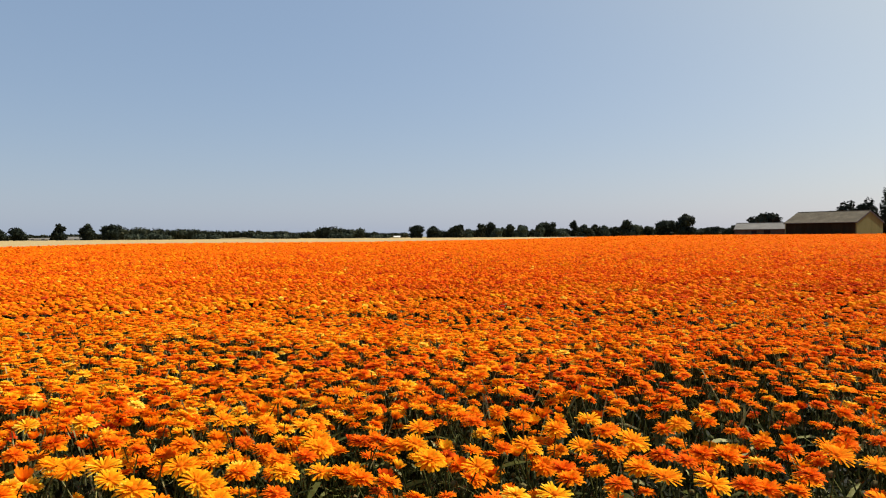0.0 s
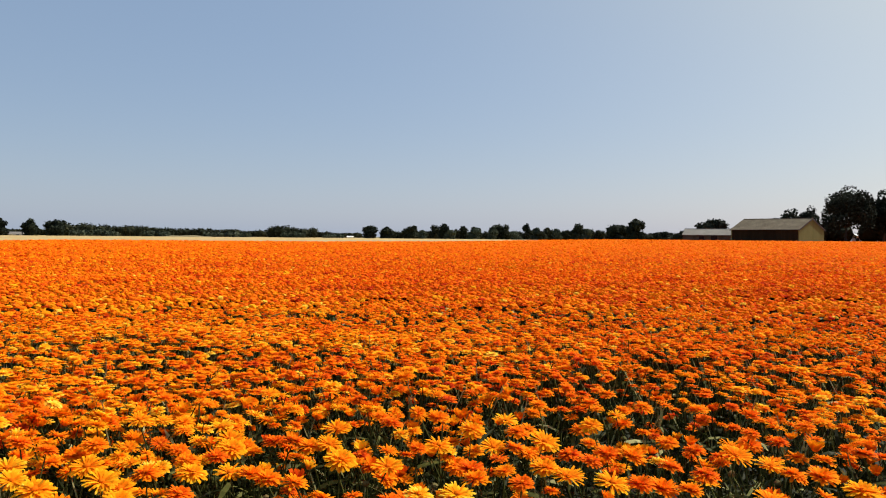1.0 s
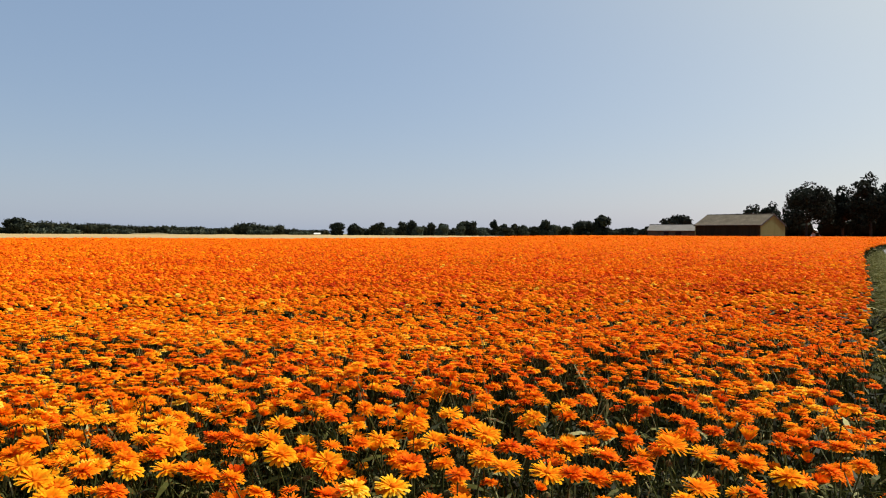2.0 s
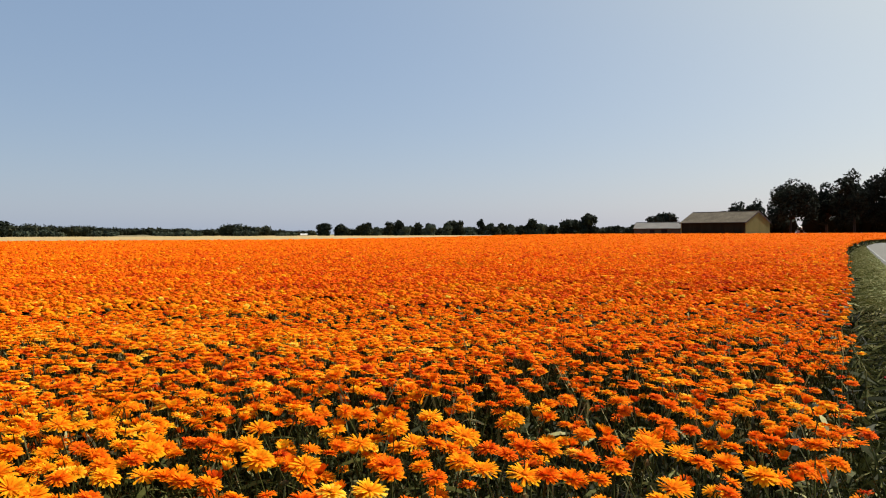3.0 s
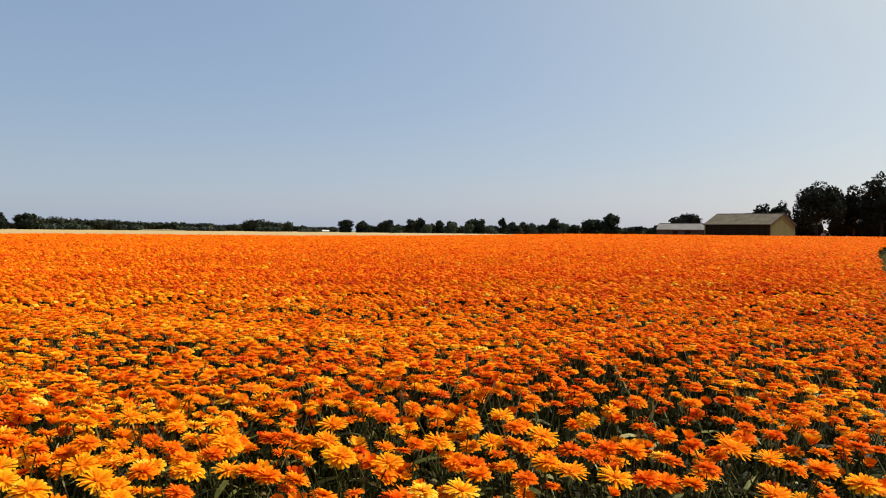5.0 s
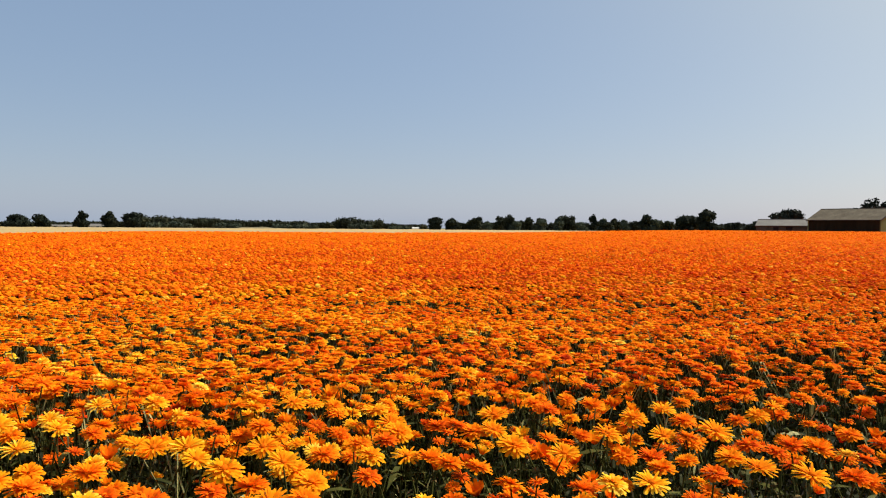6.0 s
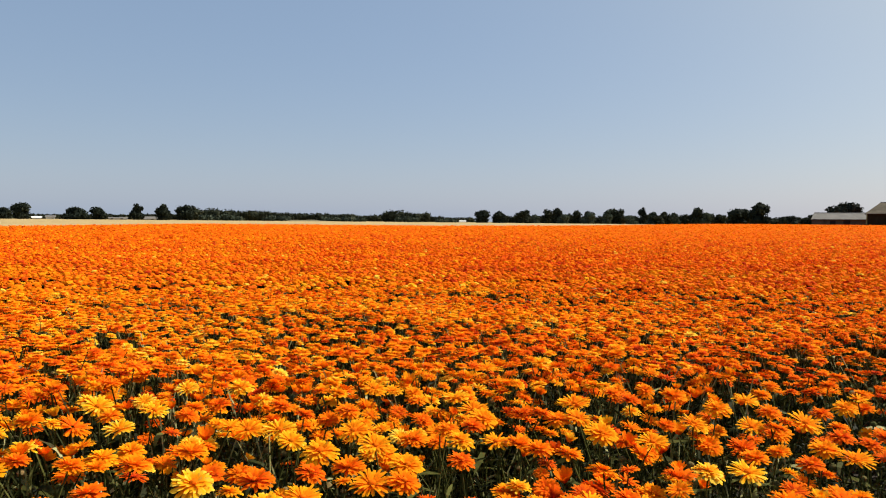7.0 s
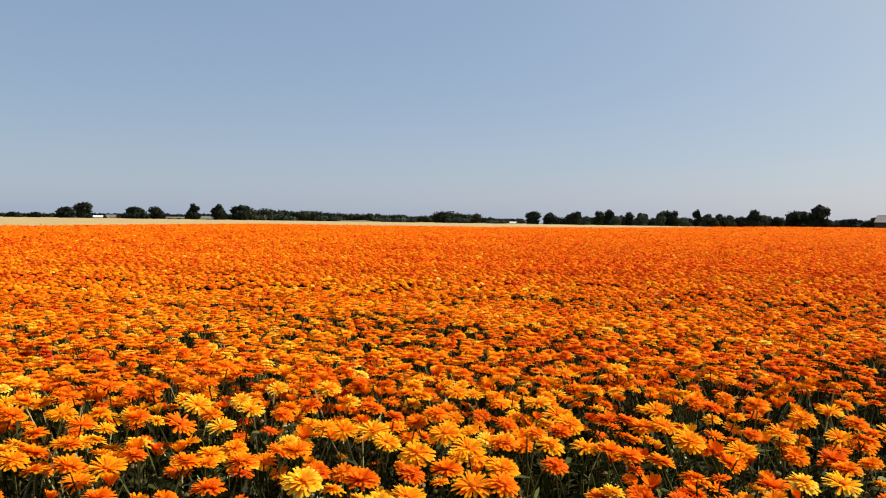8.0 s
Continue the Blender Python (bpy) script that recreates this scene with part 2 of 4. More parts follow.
# ripe grain beyond the crop: a slab with a bumpy top
gx = np.linspace(-420, 360, 131)
gy = np.concatenate([np.linspace(14, 120, 54), np.linspace(126, 420, 40)])
GX, GY = np.meshgrid(gx, gy)
far_line = np.where(GX < -2, 86 + 0.1 * (GX + 28), 88.6 + 1.5 * (GX + 2)) + 2.5
beyond = (GY > far_line) | (GX < -27 - 0.04 * GY)
GZ = np.where(beyond, 0.44 + 0.03 * patch(GX, GY, 9), -0.2)
idx = np.arange(GX.size).reshape(GX.shape)
quads = np.stack([idx[:-1, :-1], idx[:-1, 1:], idx[1:, 1:], idx[1:, :-1]], -1).reshape(-1, 4)
tagged(new("grain_field", bulk("grain_field", np.stack([GX, GY, GZ], -1), np.concatenate([quads[:, [0, 1, 2]], quads[:, [0, 2, 3]]]), STRAW, smooth=True)),
       "pale ripe grain field beyond the orange flowers", "grain field", kind="stuff")


# ---- calendula templates: radius 1, facing up ----
def petal_rows(count, length, width, lift, droop, base, stations, seed, wild=0.16):
    r = np.random.default_rng(seed)
    vs, fs, ts = [], [], []
    for i in range(count):
        shade = r.normal(0, 0.05)
        a = 6.2832 * (i + r.uniform(-0.3, 0.3)) / count
        ln, li, w = length * r.uniform(0.86, 1.06), lift + r.uniform(-wild, wild), width * r.uniform(0.85, 1.15)
        k = len(vs)
        for s, ws in stations:
            rad = base + (ln - base) * s
            z = li * rad - droop * rad * rad * s + 0.06
            for side in (-1, 1):
                vs.append((rad * math.cos(a) - side * w * ws * math.sin(a), rad * math.sin(a) + side * w * ws * math.cos(a), z + 0.02 * side * (i % 2)))
                ts.append(shade - 0.15 + 0.3 * s)
        for j in range(len(stations) - 1):
            q = k + 2 * j
            fs += [(q, q + 2, q + 1), (q + 1, q + 2, q + 3)]
    return np.array(vs), np.array(fs), np.array(ts)


def dome(rings, sides, radius, height, z0, rough=0.0, seed=0):
    r = np.random.default_rng(seed)
    vs = [(0, 0, z0 + height)]
    fs = []
    for i in range(1, rings + 1):
        a = 1.5708 * i / rings
        for j in range(sides):
            t = 6.2832 * j / sides
            k = 1 + r.uniform(-rough, rough)
            vs.append((radius * math.sin(a) * math.cos(t) * k, radius * math.sin(a) * math.sin(t) * k, z0 + height * math.cos(a) * k))
    for j in range(sides):
        fs.append((0, 1 + j, 1 + (j + 1) % sides))
        for i in range(rings - 1):
            a, b = 1 + i * sides, 1 + (i + 1) * sides
            fs += [(a + j, b + j, a + (j + 1) % sides), (a + (j + 1) % sides, b + j, b + (j + 1) % sides)]
    return np.array(vs, dtype=float), np.array(fs)


def stack(*parts):
    return join([(p[0], p[1], p[2] if len(p) > 2 else np.zeros(len(p[0]))) for p in parts])


FULL = [(0.0, 0.5), (0.5, 0.95), (0.88, 1.0), (1.0, 0.55)]
SHORT = [(0.0, 0.5), (0.6, 1.0), (1.0, 0.6)]
LOW = [(0.0, 0.6), (1.0, 0.9)]
near_heads, near_discs = [], []
for k in range(8):
    lift = (0.02, 0.1, -0.06, 0.16, 0.06, -0.02, 0.12, 0.04)[k]
    if k < 5:
        # double heads: a flat cushion of broad overlapping petals
        layers = [petal_rows(26, 1.0, 0.105, lift + 0.02, 0.14, 0.14, FULL, k * 3 + 1), petal_rows(21, 0.88, 0.1, lift + 0.24, 0.12, 0.12, SHORT, k * 3 + 2),
                  petal_rows(15, 0.68, 0.1, lift + 0.48, 0.1, 0.1, SHORT, k * 3 + 3), petal_rows(9, 0.4, 0.09, lift + 0.85, 0.1, 0.06, LOW, k * 3 + 90)]
    else:
        # looser heads with long narrow rays
        layers = [petal_rows(26, 1.05, 0.085, lift + 0.12, 0.14, 0.14, FULL, k * 3 + 1), petal_rows(20, 0.88, 0.082, lift + 0.4, 0.12, 0.12, SHORT, k * 3 + 2)]
    near_heads.append(stack(*layers))
    near_discs.append(dome(3, 8, 0.2, 0.12, 0.16, 0.2, k))
for k in range(2):
    # half-closed heads
    near_heads.append(stack(petal_rows(14, 0.62, 0.15, 1.0 + 0.4 * k, 0.1, 0.16, SHORT, 70 + k), petal_rows(10, 0.45, 0.13, 1.6, 0.1, 0.1, SHORT, 74 + k)))
    near_discs.append(dome(3, 8, 0.16, 0.16, 0.3, 0.15, 8 + k))
def far_head(n, seed, rings):
    r = np.random.default_rng(seed)
    vs, fs = [(0, 0, 0.22)], []
    for ring, (rad, z) in enumerate(((0.7, 0.22), (1.0, -0.22))[2 - rings:]):
        for i in range(n):
            a = 6.2832 * (i + 0.5 * ring) / n
            k = r.uniform(0.86, 1.14)
            vs.append((rad * k * math.cos(a), rad * k * math.sin(a), z + r.uniform(-0.13, 0.16)))
    for i in range(n):
        j = (i + 1) % n
        fs.append((0, 1 + i, 1 + j))
        if rings == 2:
            fs += [(1 + i, 1 + n + i, 1 + j), (1 + j, 1 + n + i, 1 + n + j)]
    return np.array(vs), np.array(fs)


# further out: compact cushions, a few with separate rays
mid_heads = [stack(petal_rows(15, 1.0, 0.17, 0.03 * m - 0.04, 0.16, 0.12, SHORT, 40 + m, 0.06), petal_rows(11, 0.8, 0.17, 0.3 + 0.03 * m, 0.14, 0.1, LOW, 50 + m, 0.08),
                   petal_rows(7, 0.5, 0.16, 0.6, 0.1, 0.05, LOW, 60 + m, 0.1)) for m in range(6)]
low_heads = [far_head(5, k, 2) for k in range(5)]
tiny_heads = [far_head(5, 10 + k, 1) for k in range(4)]


def blade(seed, length=1.0, width=0.13, bend=0.5):
    """A lance-shaped leaf that rises and bends over."""
    r = np.random.default_rng(seed)
    vs = []
    for s, w in ((0, 0.35), (0.35, 0.9), (0.7, 1.0), (1.0, 0.12)):
        x, z = length * (0.25 * s + bend * s * s), length * (s - 0.45 * bend * s * s)
        for side in (-1, 1):
            vs.append((x, side * width * w + r.uniform(-0.01, 0.01), z + 0.03 * side))
    return np.array(vs), np.array([t for q in (0, 2, 4) for t in ((q, q + 2, q + 1), (q + 1, q + 2, q + 3))])


leaf_kinds = [blade(k, 1.0, 0.07 + 0.014 * k, 0.5 + 0.28 * k) for k in range(5)]


def stalk(sides=4, seed=0):
    """A thin stem of height 1 with a gentle curve."""
    r = np.random.default_rng(seed)
    vs, fs = [], []
    bx, by = r.uniform(-0.09, 0.09, 2)
    for i, s in enumerate((0, 0.35, 0.7, 1.0)):
        for j in range(sides):
            a = 6.2832 * j / sides
            w = 0.0027 * (1.15 - 0.35 * s)
            vs.append((bx * 4 * s * (1 - s) + w * math.cos(a), by * 4 * s * (1 - s) + w * math.sin(a), s))
        if i:
            for j in range(sides):
                a, b, k = (i - 1) * sides + j, (i - 1) * sides + (j + 1) % sides, sides
                fs += [(a, b, a + k), (b, b + k, a + k)]
    return np.array(vs), np.array(fs)


stalks = [stalk(3, k) for k in range(5)]


# ---- where the flowers stand ----
# thin places in the crop: x, y, half width, half depth
THIN = [(-0.85, 7.85, 0.35, 0.4), (0.87, 9.5, 0.55, 0.5), (-3.0, 7.15, 0.4, 0.45), (-3.85, 6.2, 0.35, 0.4), (-1.95, 3.5, 0.22, 0.3),
        (-0.12, 3.55, 0.12, 0.2), (2.03, 5.45, 0.4, 0.4), (1.5, 3.3, 0.35, 0.25), (2.4, 3.65, 0.4, 0.4), (-1.9, 4.7, 0.3, 0.25), (1.05, 2.75, 0.5, 0.3)]
THIN_NEAR = [(0.28, 2.52, 0.14, 0.17), (0.49, 2.34, 0.11, 0.18), (0.61, 2.03, 0.07, 0.2), (0.76, 1.99, 0.06, 0.14), (0.97, 2.13, 0.07, 0.16), (1.05, 2.01, 0.06, 0.16),
             (0.89, 1.6, 0.05, 0.09), (0.35, 1.75, 0.06, 0.12), (0.18, 1.64, 0.06, 0.08), (-0.09, 2.26, 0.06, 0.15), (-0.26, 2.29, 0.05, 0.1), (-0.29, 1.97, 0.03, 0.1),
             (1.33, 2.4, 0.14, 0.13), (1.41, 2.01, 0.06, 0.12), (0.97, 1.41, 0.06, 0.05), (0.64, 2.22, 0.07, 0.1), (1.22, 1.37, 0.05, 0.05), (-1.31, 1.88, 0.04, 0.1),
             (-0.96, 1.48, 0.04, 0.1), (-1.0, 1.43, 0.03, 0.08), (-1.3, 1.4, 0.05, 0.08), (-0.84, 1.59, 0.05, 0.05)]



def openness(x, y):
    o = np.zeros_like(x)
    for cx, cy, rx, ry in THIN:
        o = np.maximum(o, 0.78 - ((x - cx) / rx) ** 2 * 0.8 - ((y - cy) / ry) ** 2 * 0.8)
    for cx, cy, rx, ry in THIN_NEAR:
        o = np.maximum(o, 1.35 - ((x - cx) / rx) ** 2 * 0.8 - ((y - cy) / ry) ** 2 * 0.8)
    border = 1 - (field_edge(y) - x) / 0.35
    sparse = 0.16 * np.clip((x - 0.1) / 0.5, 0, 1) * np.clip((3.6 - y) / 0.8, 0, 1)
    return np.clip(np.maximum(o, border * 0.5) + sparse + np.where(x < 0.1, 0.13, 0.18) * (patch(x, y, 0.24) + 0.5 * patch(x, y, 1.7, 0.4)), 0, 0.97)


def jittered(x0, x1, y0, y1, density):
    step = 1 / math.sqrt(density)
    X, Y = np.meshgrid(np.arange(x0, x1, step), np.arange(y0, y1, step))
    X = X + rng.uniform(-0.48, 0.48, X.shape) * step
    Y = Y + rng.uniform(-0.48, 0.48, X.shape) * step
    return X.ravel(), Y.ravel()


def tones(x, y):
    # past 5 m the tone falls: self-shading of far heads put into colour
    t = 0.41 + 0.08 * np.clip(-x, -0.6, 0.9) / (1 + 0.15 * y) + 0.12 * patch(x, y, 0.9, 0.9) + 0.06 * patch(x, y, 5, 0.2) + rng.normal(0, 0.18, len(x)) - 0.07 * np.clip((y - 5) / 12, 0, 1)
    pale = rng.uniform(0, 1, len(x)) < 0.009
    return np.where(pale, 0.98, np.clip(t, 0.0, 0.84))


def heights(x, y):
    low = np.where(rng.uniform(0, 1, len(x)) < 0.22, rng.uniform(0.02, 0.1, len(x)), 0) * (y < 4)
    return rise(x, y) + 0.455 + 0.03 * patch(x, y, 1.1, 0.5) + rng.normal(0, 0.024, len(x)) - low - 0.16 * np.clip(1 - (field_edge(y) - x) / 0.5, 0, 1) * rng.uniform(0, 1, len(x))


def heads(x, y, z, templates, size, tone, lean=0.17):
    pieces = []
    kind = rng.integers(0, len(templates), len(x))
    tx, ty = rng.normal(0.08, lean, len(x)), rng.normal(-0.02, lean, len(x))
    for k, t in enumerate(templates):
        m = kind == k
        if m.any():
            pieces.append(scatter(t, np.stack([x[m], y[m], z[m]], -1), rng.uniform(0, 6.28, m.sum()), tx[m], ty[m], size[m], tone[m]))
    return join(pieces)


crop = tagged(new("calendula_crop"), "dense field of orange calendula flowers on green stems", "flower field", kind="stuff")

NEAR, MID, LOWR = 2.75, 6.0, 16.0
x, y = jittered(-2.8, 2.8, 0.75, 2.8, 330)
near_ok = in_field(x, y) & (np.hypot(x, y) < NEAR) & (rng.uniform(0, 1, len(x)) > openness(x, y))
NX, NY = x[near_ok], y[near_ok]
NZ, NT = heights(NX, NY), tones(NX, NY)
DEEP = [(-0.32, 1.83), (-0.14, 1.95), (0.55, 1.79), (0.58, 1.71), (0.63, 1.74), (0.88, 1.79), (0.75, 1.64), (0.8, 1.56), (1.12, 1.95), (1.22, 2.14), (1.12, 1.81), (1.3, 1.72),
        (1.21, 1.45), (0.37, 1.54), (0.28, 1.68), (-1.26, 1.51), (-1.02, 1.31), (-0.65, 1.48), (-0.84, 1.44), (-0.74, 1.39), (-0.75, 1.95), (-0.19, 1.96), (-0.35, 1.54)]
ORANGE = [(-0.18, 1.64), (-0.12, 1.59), (-0.46, 1.73), (0.1, 2.23), (0.26, 2.17), (0.28, 1.61), (0.42, 1.84), (0.46, 1.99), (0.62, 2.38), (0.69, 1.73), (0.78, 2.34), (0.9, 2.53),
          (0.94, 2.29), (0.83, 1.84), (0.67, 1.5), (0.72, 1.47), (1.08, 2.21), (1.02, 1.57), (1.31, 1.99), (1.05, 1.51), (1.16, 1.67), (1.37, 1.63), (1.31, 1.47), (1.53, 1.91),
          (-1.4, 1.82), (-1.13, 1.47), (-1.02, 1.51), (-1.23, 1.89), (-0.46, 1.4), (-0.58, 1.51), (-1.44, 1.57), (-1.35, 1.41), (-0.79, 1.47), (-0.64, 1.97), (-0.92, 1.57), (-1.58, 1.67),
          (-1.73, 1.81), (-0.38, 1.79), (-0.1, 1.93), (-0.22, 1.67)]
GOLD = [(-0.6, 2.25), (-0.35, 1.69), (-0.03, 2.1), (-0.05, 1.92), (-0.02, 1.76), (0.09, 1.72), (0.23, 1.88), (0.34, 2.03), (0.37, 1.87), (0.51, 1.89), (0.45, 1.65), (0.49, 1.6),
        (0.57, 1.53), (0.69, 2.05), (0.96, 1.73), (0.99, 1.62), (1.08, 1.41), (0.86, 1.39), (-0.85, 1.77), (-0.65, 1.59), (-0.64, 1.33), (-0.52, 1.39), (-0.46, 1.5), (-0.54, 1.67),
        (-0.6, 1.77), (-1.49, 1.44), (-1.28, 1.43), (-1.61, 1.84), (-0.29, 1.89), (-0.31, 2.01), (-0.27, 1.69)]
YELLOW = [(0.22, 1.49), (0.14, 1.48), (-0.78, 1.79), (-0.73, 1.68), (-0.85, 1.37), (-1.16, 1.78), (-1.14, 1.95), (-0.99, 2.23), (-1.15, 2.24), (-1.3, 1.98)]
free = np.ones(len(NX), bool)
for cx, cy in DEEP + ORANGE + GOLD + YELLOW:
    free &= (np.abs(NX - cx) > 0.052) | (NY - cy > 0.045) | (cy - NY > 0.11)
NX, NY, NZ, NT = NX[free], NY[free], NZ[free], NT[free]
order = np.argsort(np.hypot(NX + 0.15, NY - 1.7) + 3 * (NY < 1.25))
singles, rest = order[:190], order[190:]

# the crop past the nearest plants: full heads, then simpler ones further out
near_bulk = heads(NX[rest], NY[rest], NZ[rest], near_heads, rng.normal(0.0295, 0.005, len(rest)).clip(0.018, 0.04), NT[rest])
part("flower_heads_near", bulk("flower_heads_near", *near_bulk[:2], PETAL, near_bulk[2]), crop)

x, y = jittered(-6.2, 5.2, 0.75, 6.2, 430)
d = np.hypot(x, y)
m = in_field(x, y) & (d >= NEAR) & (d < MID) & (rng.uniform(0, 1, len(x)) > openness(x, y))
MX, MY = x[m], y[m]
MZ = heights(MX, MY)
mid_bulk = heads(MX, MY, MZ, mid_heads, rng.normal(0.0262, 0.004, len(MX)).clip(0.016, 0.038), tones(MX, MY), 0.1)
part("flower_heads_middle", bulk("flower_heads_middle", *mid_bulk[:2], PETAL, mid_bulk[2]), crop)

x, y = jittered(-14, 13, 0.75, 18, 265)
d = np.hypot(x, y)
m = in_field(x, y) & (d >= MID) & (d < LOWR + rng.uniform(-4, 2, len(d))) & (np.abs(np.arctan2(x, y)) < 0.74) & (rng.uniform(0, 1, len(x)) > openness(x, y) * 0.8)
x, y = x[m], y[m]
low_bulk = heads(x, y, heights(x, y), low_heads, rng.normal(0.0275, 0.005, len(x)).clip(0.018, 0.04), tones(x, y), 0.12)
part("flower_heads_low", bulk("flower_heads_low", *low_bulk[:2], PETAL, low_bulk[2]), crop)

pieces = []
for r0, r1 in ((12, 16), (16, 20), (20, 26), (26, 34), (34, 46), (46, 62), (62, 84), (84, 120), (120, 180), (180, 300)):
    rm = (r0 + r1) / 2
    grow = (rm / 15) ** 0.62
    n = int(0.5 * 1.42 * (r1 ** 2 - r0 ** 2) * 88 / grow ** 2 / (1 + rm / 160))
    rad = np.sqrt(rng.uniform(r0 ** 2, r1 ** 2, n))
    az = rng.uniform(-0.70, 0.72, n)
    x, y = rad * np.sin(az), rad * np.cos(az)
    m = in_field(x, y) & (rad > LOWR + rng.uniform(-4, 2, n))
    x, y = x[m], y[m]
    pieces.append(heads(x, y, heights(x, y), tiny_heads, rng.normal(0.036, 0.006, len(x)).clip(0.02, 0.055)[:, None] * np.array([[grow, grow, 1.5 * grow ** 0.4]]), 0.43 + (tones(x, y) - 0.43) / grow ** 0.8, 0.2))
# the side of the field that lies off the walk
x, y = jittered(-25.5, -1, 0.75, 30, 32)
m = in_field(x, y) & (np.arctan2(x, y) < -0.72) & (np.hypot(x, y) > 6.2)
x, y = x[m], y[m]
pieces.append(heads(x, y, heights(x, y), tiny_heads, rng.normal(0.06, 0.01, len(x)), tones(x, y), 0.2))
far_bulk = join(pieces)
part("flower_heads_far", bulk("flower_heads_far", *far_bulk[:2], PETAL, far_bulk[2]), crop)

# canopy under the far flowers
fy = np.concatenate([np.linspace(9, 60, 110), np.linspace(61, 292, 160)])
fx = np.linspace(0, 1, 150)
FY, FF = np.meshgrid(fy, fx, indexing="ij")
lo, hi = np.maximum(-25 - 0.04 * FY, np.where(FY > 86, (FY - 88.6) / 1.5 - 2, -99)), np.minimum(field_edge(FY), 240)
FX = lo + (hi - lo) * FF
FZ = rise(FX, FY) + np.where(FY < 16, 0.33, 0.37) + 0.025 * np.sin(FX * 9 + 3 * np.sin(FY * 5)) + 0.02 * patch(FX, FY, 1.4)
idx = np.arange(FX.size).reshape(FX.shape)
quads = np.stack([idx[:-1, :-1], idx[:-1, 1:], idx[1:, 1:], idx[1:, :-1]], -1).reshape(-1, 4)
sy, sf = np.linspace(0.8, 16, 50), np.linspace(0, 1, 60)
SY, SF = np.meshgrid(sy, sf, indexing="ij")
SX = -25 - 0.04 * SY + (25 + 0.04 * SY - 0.95 * SY - 5.6) * SF
side = np.stack([SX, SY, 0.36 + 0.02 * patch(SX, SY, 1.4)], -1)
sidx = np.arange(SX.size).reshape(SX.shape)
sq = np.stack([sidx[:-1, :-1], sidx[:-1, 1:], sidx[1:, 1:], sidx[1:, :-1]], -1).reshape(-1, 4)
part("side_canopy", bulk("side_canopy", side, np.concatenate([sq[:, [0, 1, 2]], sq[:, [0, 2, 3]]]), FARCROP, smooth=True), crop)
part("far_canopy", bulk("far_canopy", np.stack([FX, FY, FZ], -1), np.concatenate([quads[:, [0, 1, 2]], quads[:, [0, 2, 3]]]), FARCROP, smooth=True), crop)


# ---- stems, leaves and seed heads below the flowers ----
def greenery(x, y, z, per, size, leaf_tone):
    n = len(x)
    pieces = []
    kinds = rng.integers(0, 5, n)
    for k in range(5):
        m = kinds == k
        h = np.stack([np.ones(m.sum()), np.ones(m.sum()), z[m]], -1)
        pieces.append(scatter(stalks[k], np.stack([x[m], y[m], np.zeros(m.sum())], -1), rng.uniform(0, 6.28, m.sum()), np.zeros(m.sum()), np.zeros(m.sum()), h, leaf_tone(m.sum()) + 0.3))
    for _ in range(per):
        kinds = rng.integers(0, 5, n)
        up = rng.uniform(0.15, 0.82, n) * z
        for k in range(5):
            m = kinds == k
            q = m.sum()
            pieces.append(scatter(leaf_kinds[k], np.stack([x[m] + rng.normal(0, 0.012, q), y[m] + rng.normal(0, 0.012, q), up[m]], -1), rng.uniform(0, 6.28, q),
                                  rng.normal(0, 0.25, q), rng.normal(0, 0.25, q), rng.normal(size, size * 0.25, q).clip(size * 0.4, size * 1.6), leaf_tone(q)))
    return pieces


# about one leaf in eight is pale, a glint put into its tone
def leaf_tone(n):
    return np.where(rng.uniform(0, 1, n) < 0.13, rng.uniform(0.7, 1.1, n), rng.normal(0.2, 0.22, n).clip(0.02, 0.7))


ux, uy = jittered(-2.6, 2.6, 0.75, 2.6, 170)
m = in_field(ux, uy) & (np.hypot(ux, uy) < 2.6)
ux, uy = ux[m], uy[m]
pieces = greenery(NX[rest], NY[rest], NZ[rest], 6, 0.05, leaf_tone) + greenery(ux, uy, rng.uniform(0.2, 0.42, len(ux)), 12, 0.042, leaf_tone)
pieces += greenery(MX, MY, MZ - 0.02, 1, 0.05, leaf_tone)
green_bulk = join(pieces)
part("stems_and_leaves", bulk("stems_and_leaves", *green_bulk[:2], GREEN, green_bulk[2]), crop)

x, y = jittered(-14, 13, 2.0, 17, 26)
d = np.hypot(x, y)
m = in_field(x, y) & (d > 2.6) & (d < 16.5) & (np.abs(np.arctan2(x, y)) < 0.76)
x, y = x[m], y[m]
tuft = stack(*[(leaf_kinds[k][0] @ np.array(Euler((0, 0, 1.26 * k)).to_matrix()).T, leaf_kinds[k][1]) for k in range(5)])
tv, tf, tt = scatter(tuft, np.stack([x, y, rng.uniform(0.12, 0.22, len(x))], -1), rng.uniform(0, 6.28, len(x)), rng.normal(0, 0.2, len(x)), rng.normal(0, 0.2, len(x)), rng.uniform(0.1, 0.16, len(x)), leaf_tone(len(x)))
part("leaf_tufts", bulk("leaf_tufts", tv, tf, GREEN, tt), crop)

# leafy flank of the crop along the verge
ey = 95 * rng.uniform(0.03, 1, 2800) ** 1.3
ex_ = field_edge(ey) - rng.uniform(-0.02, 0.5, len(ey))
grow = 0.05 + 0.004 * ey
ev, ef, et = scatter(tuft, np.stack([ex_, ey, np.zeros(len(ey))], -1), rng.uniform(0, 6.28, len(ey)), rng.normal(0, 0.25, len(ey)), rng.normal(0, 0.25, len(ey)), np.stack([grow, grow, np.minimum(grow * 1.6, 0.32) * rng.uniform(0.6, 1.1, len(ey))], -1), 0.03 + leaf_tone(len(ey)))
part("flank_leaves", bulk("flank_leaves", ev, ef, GREEN, et), crop)

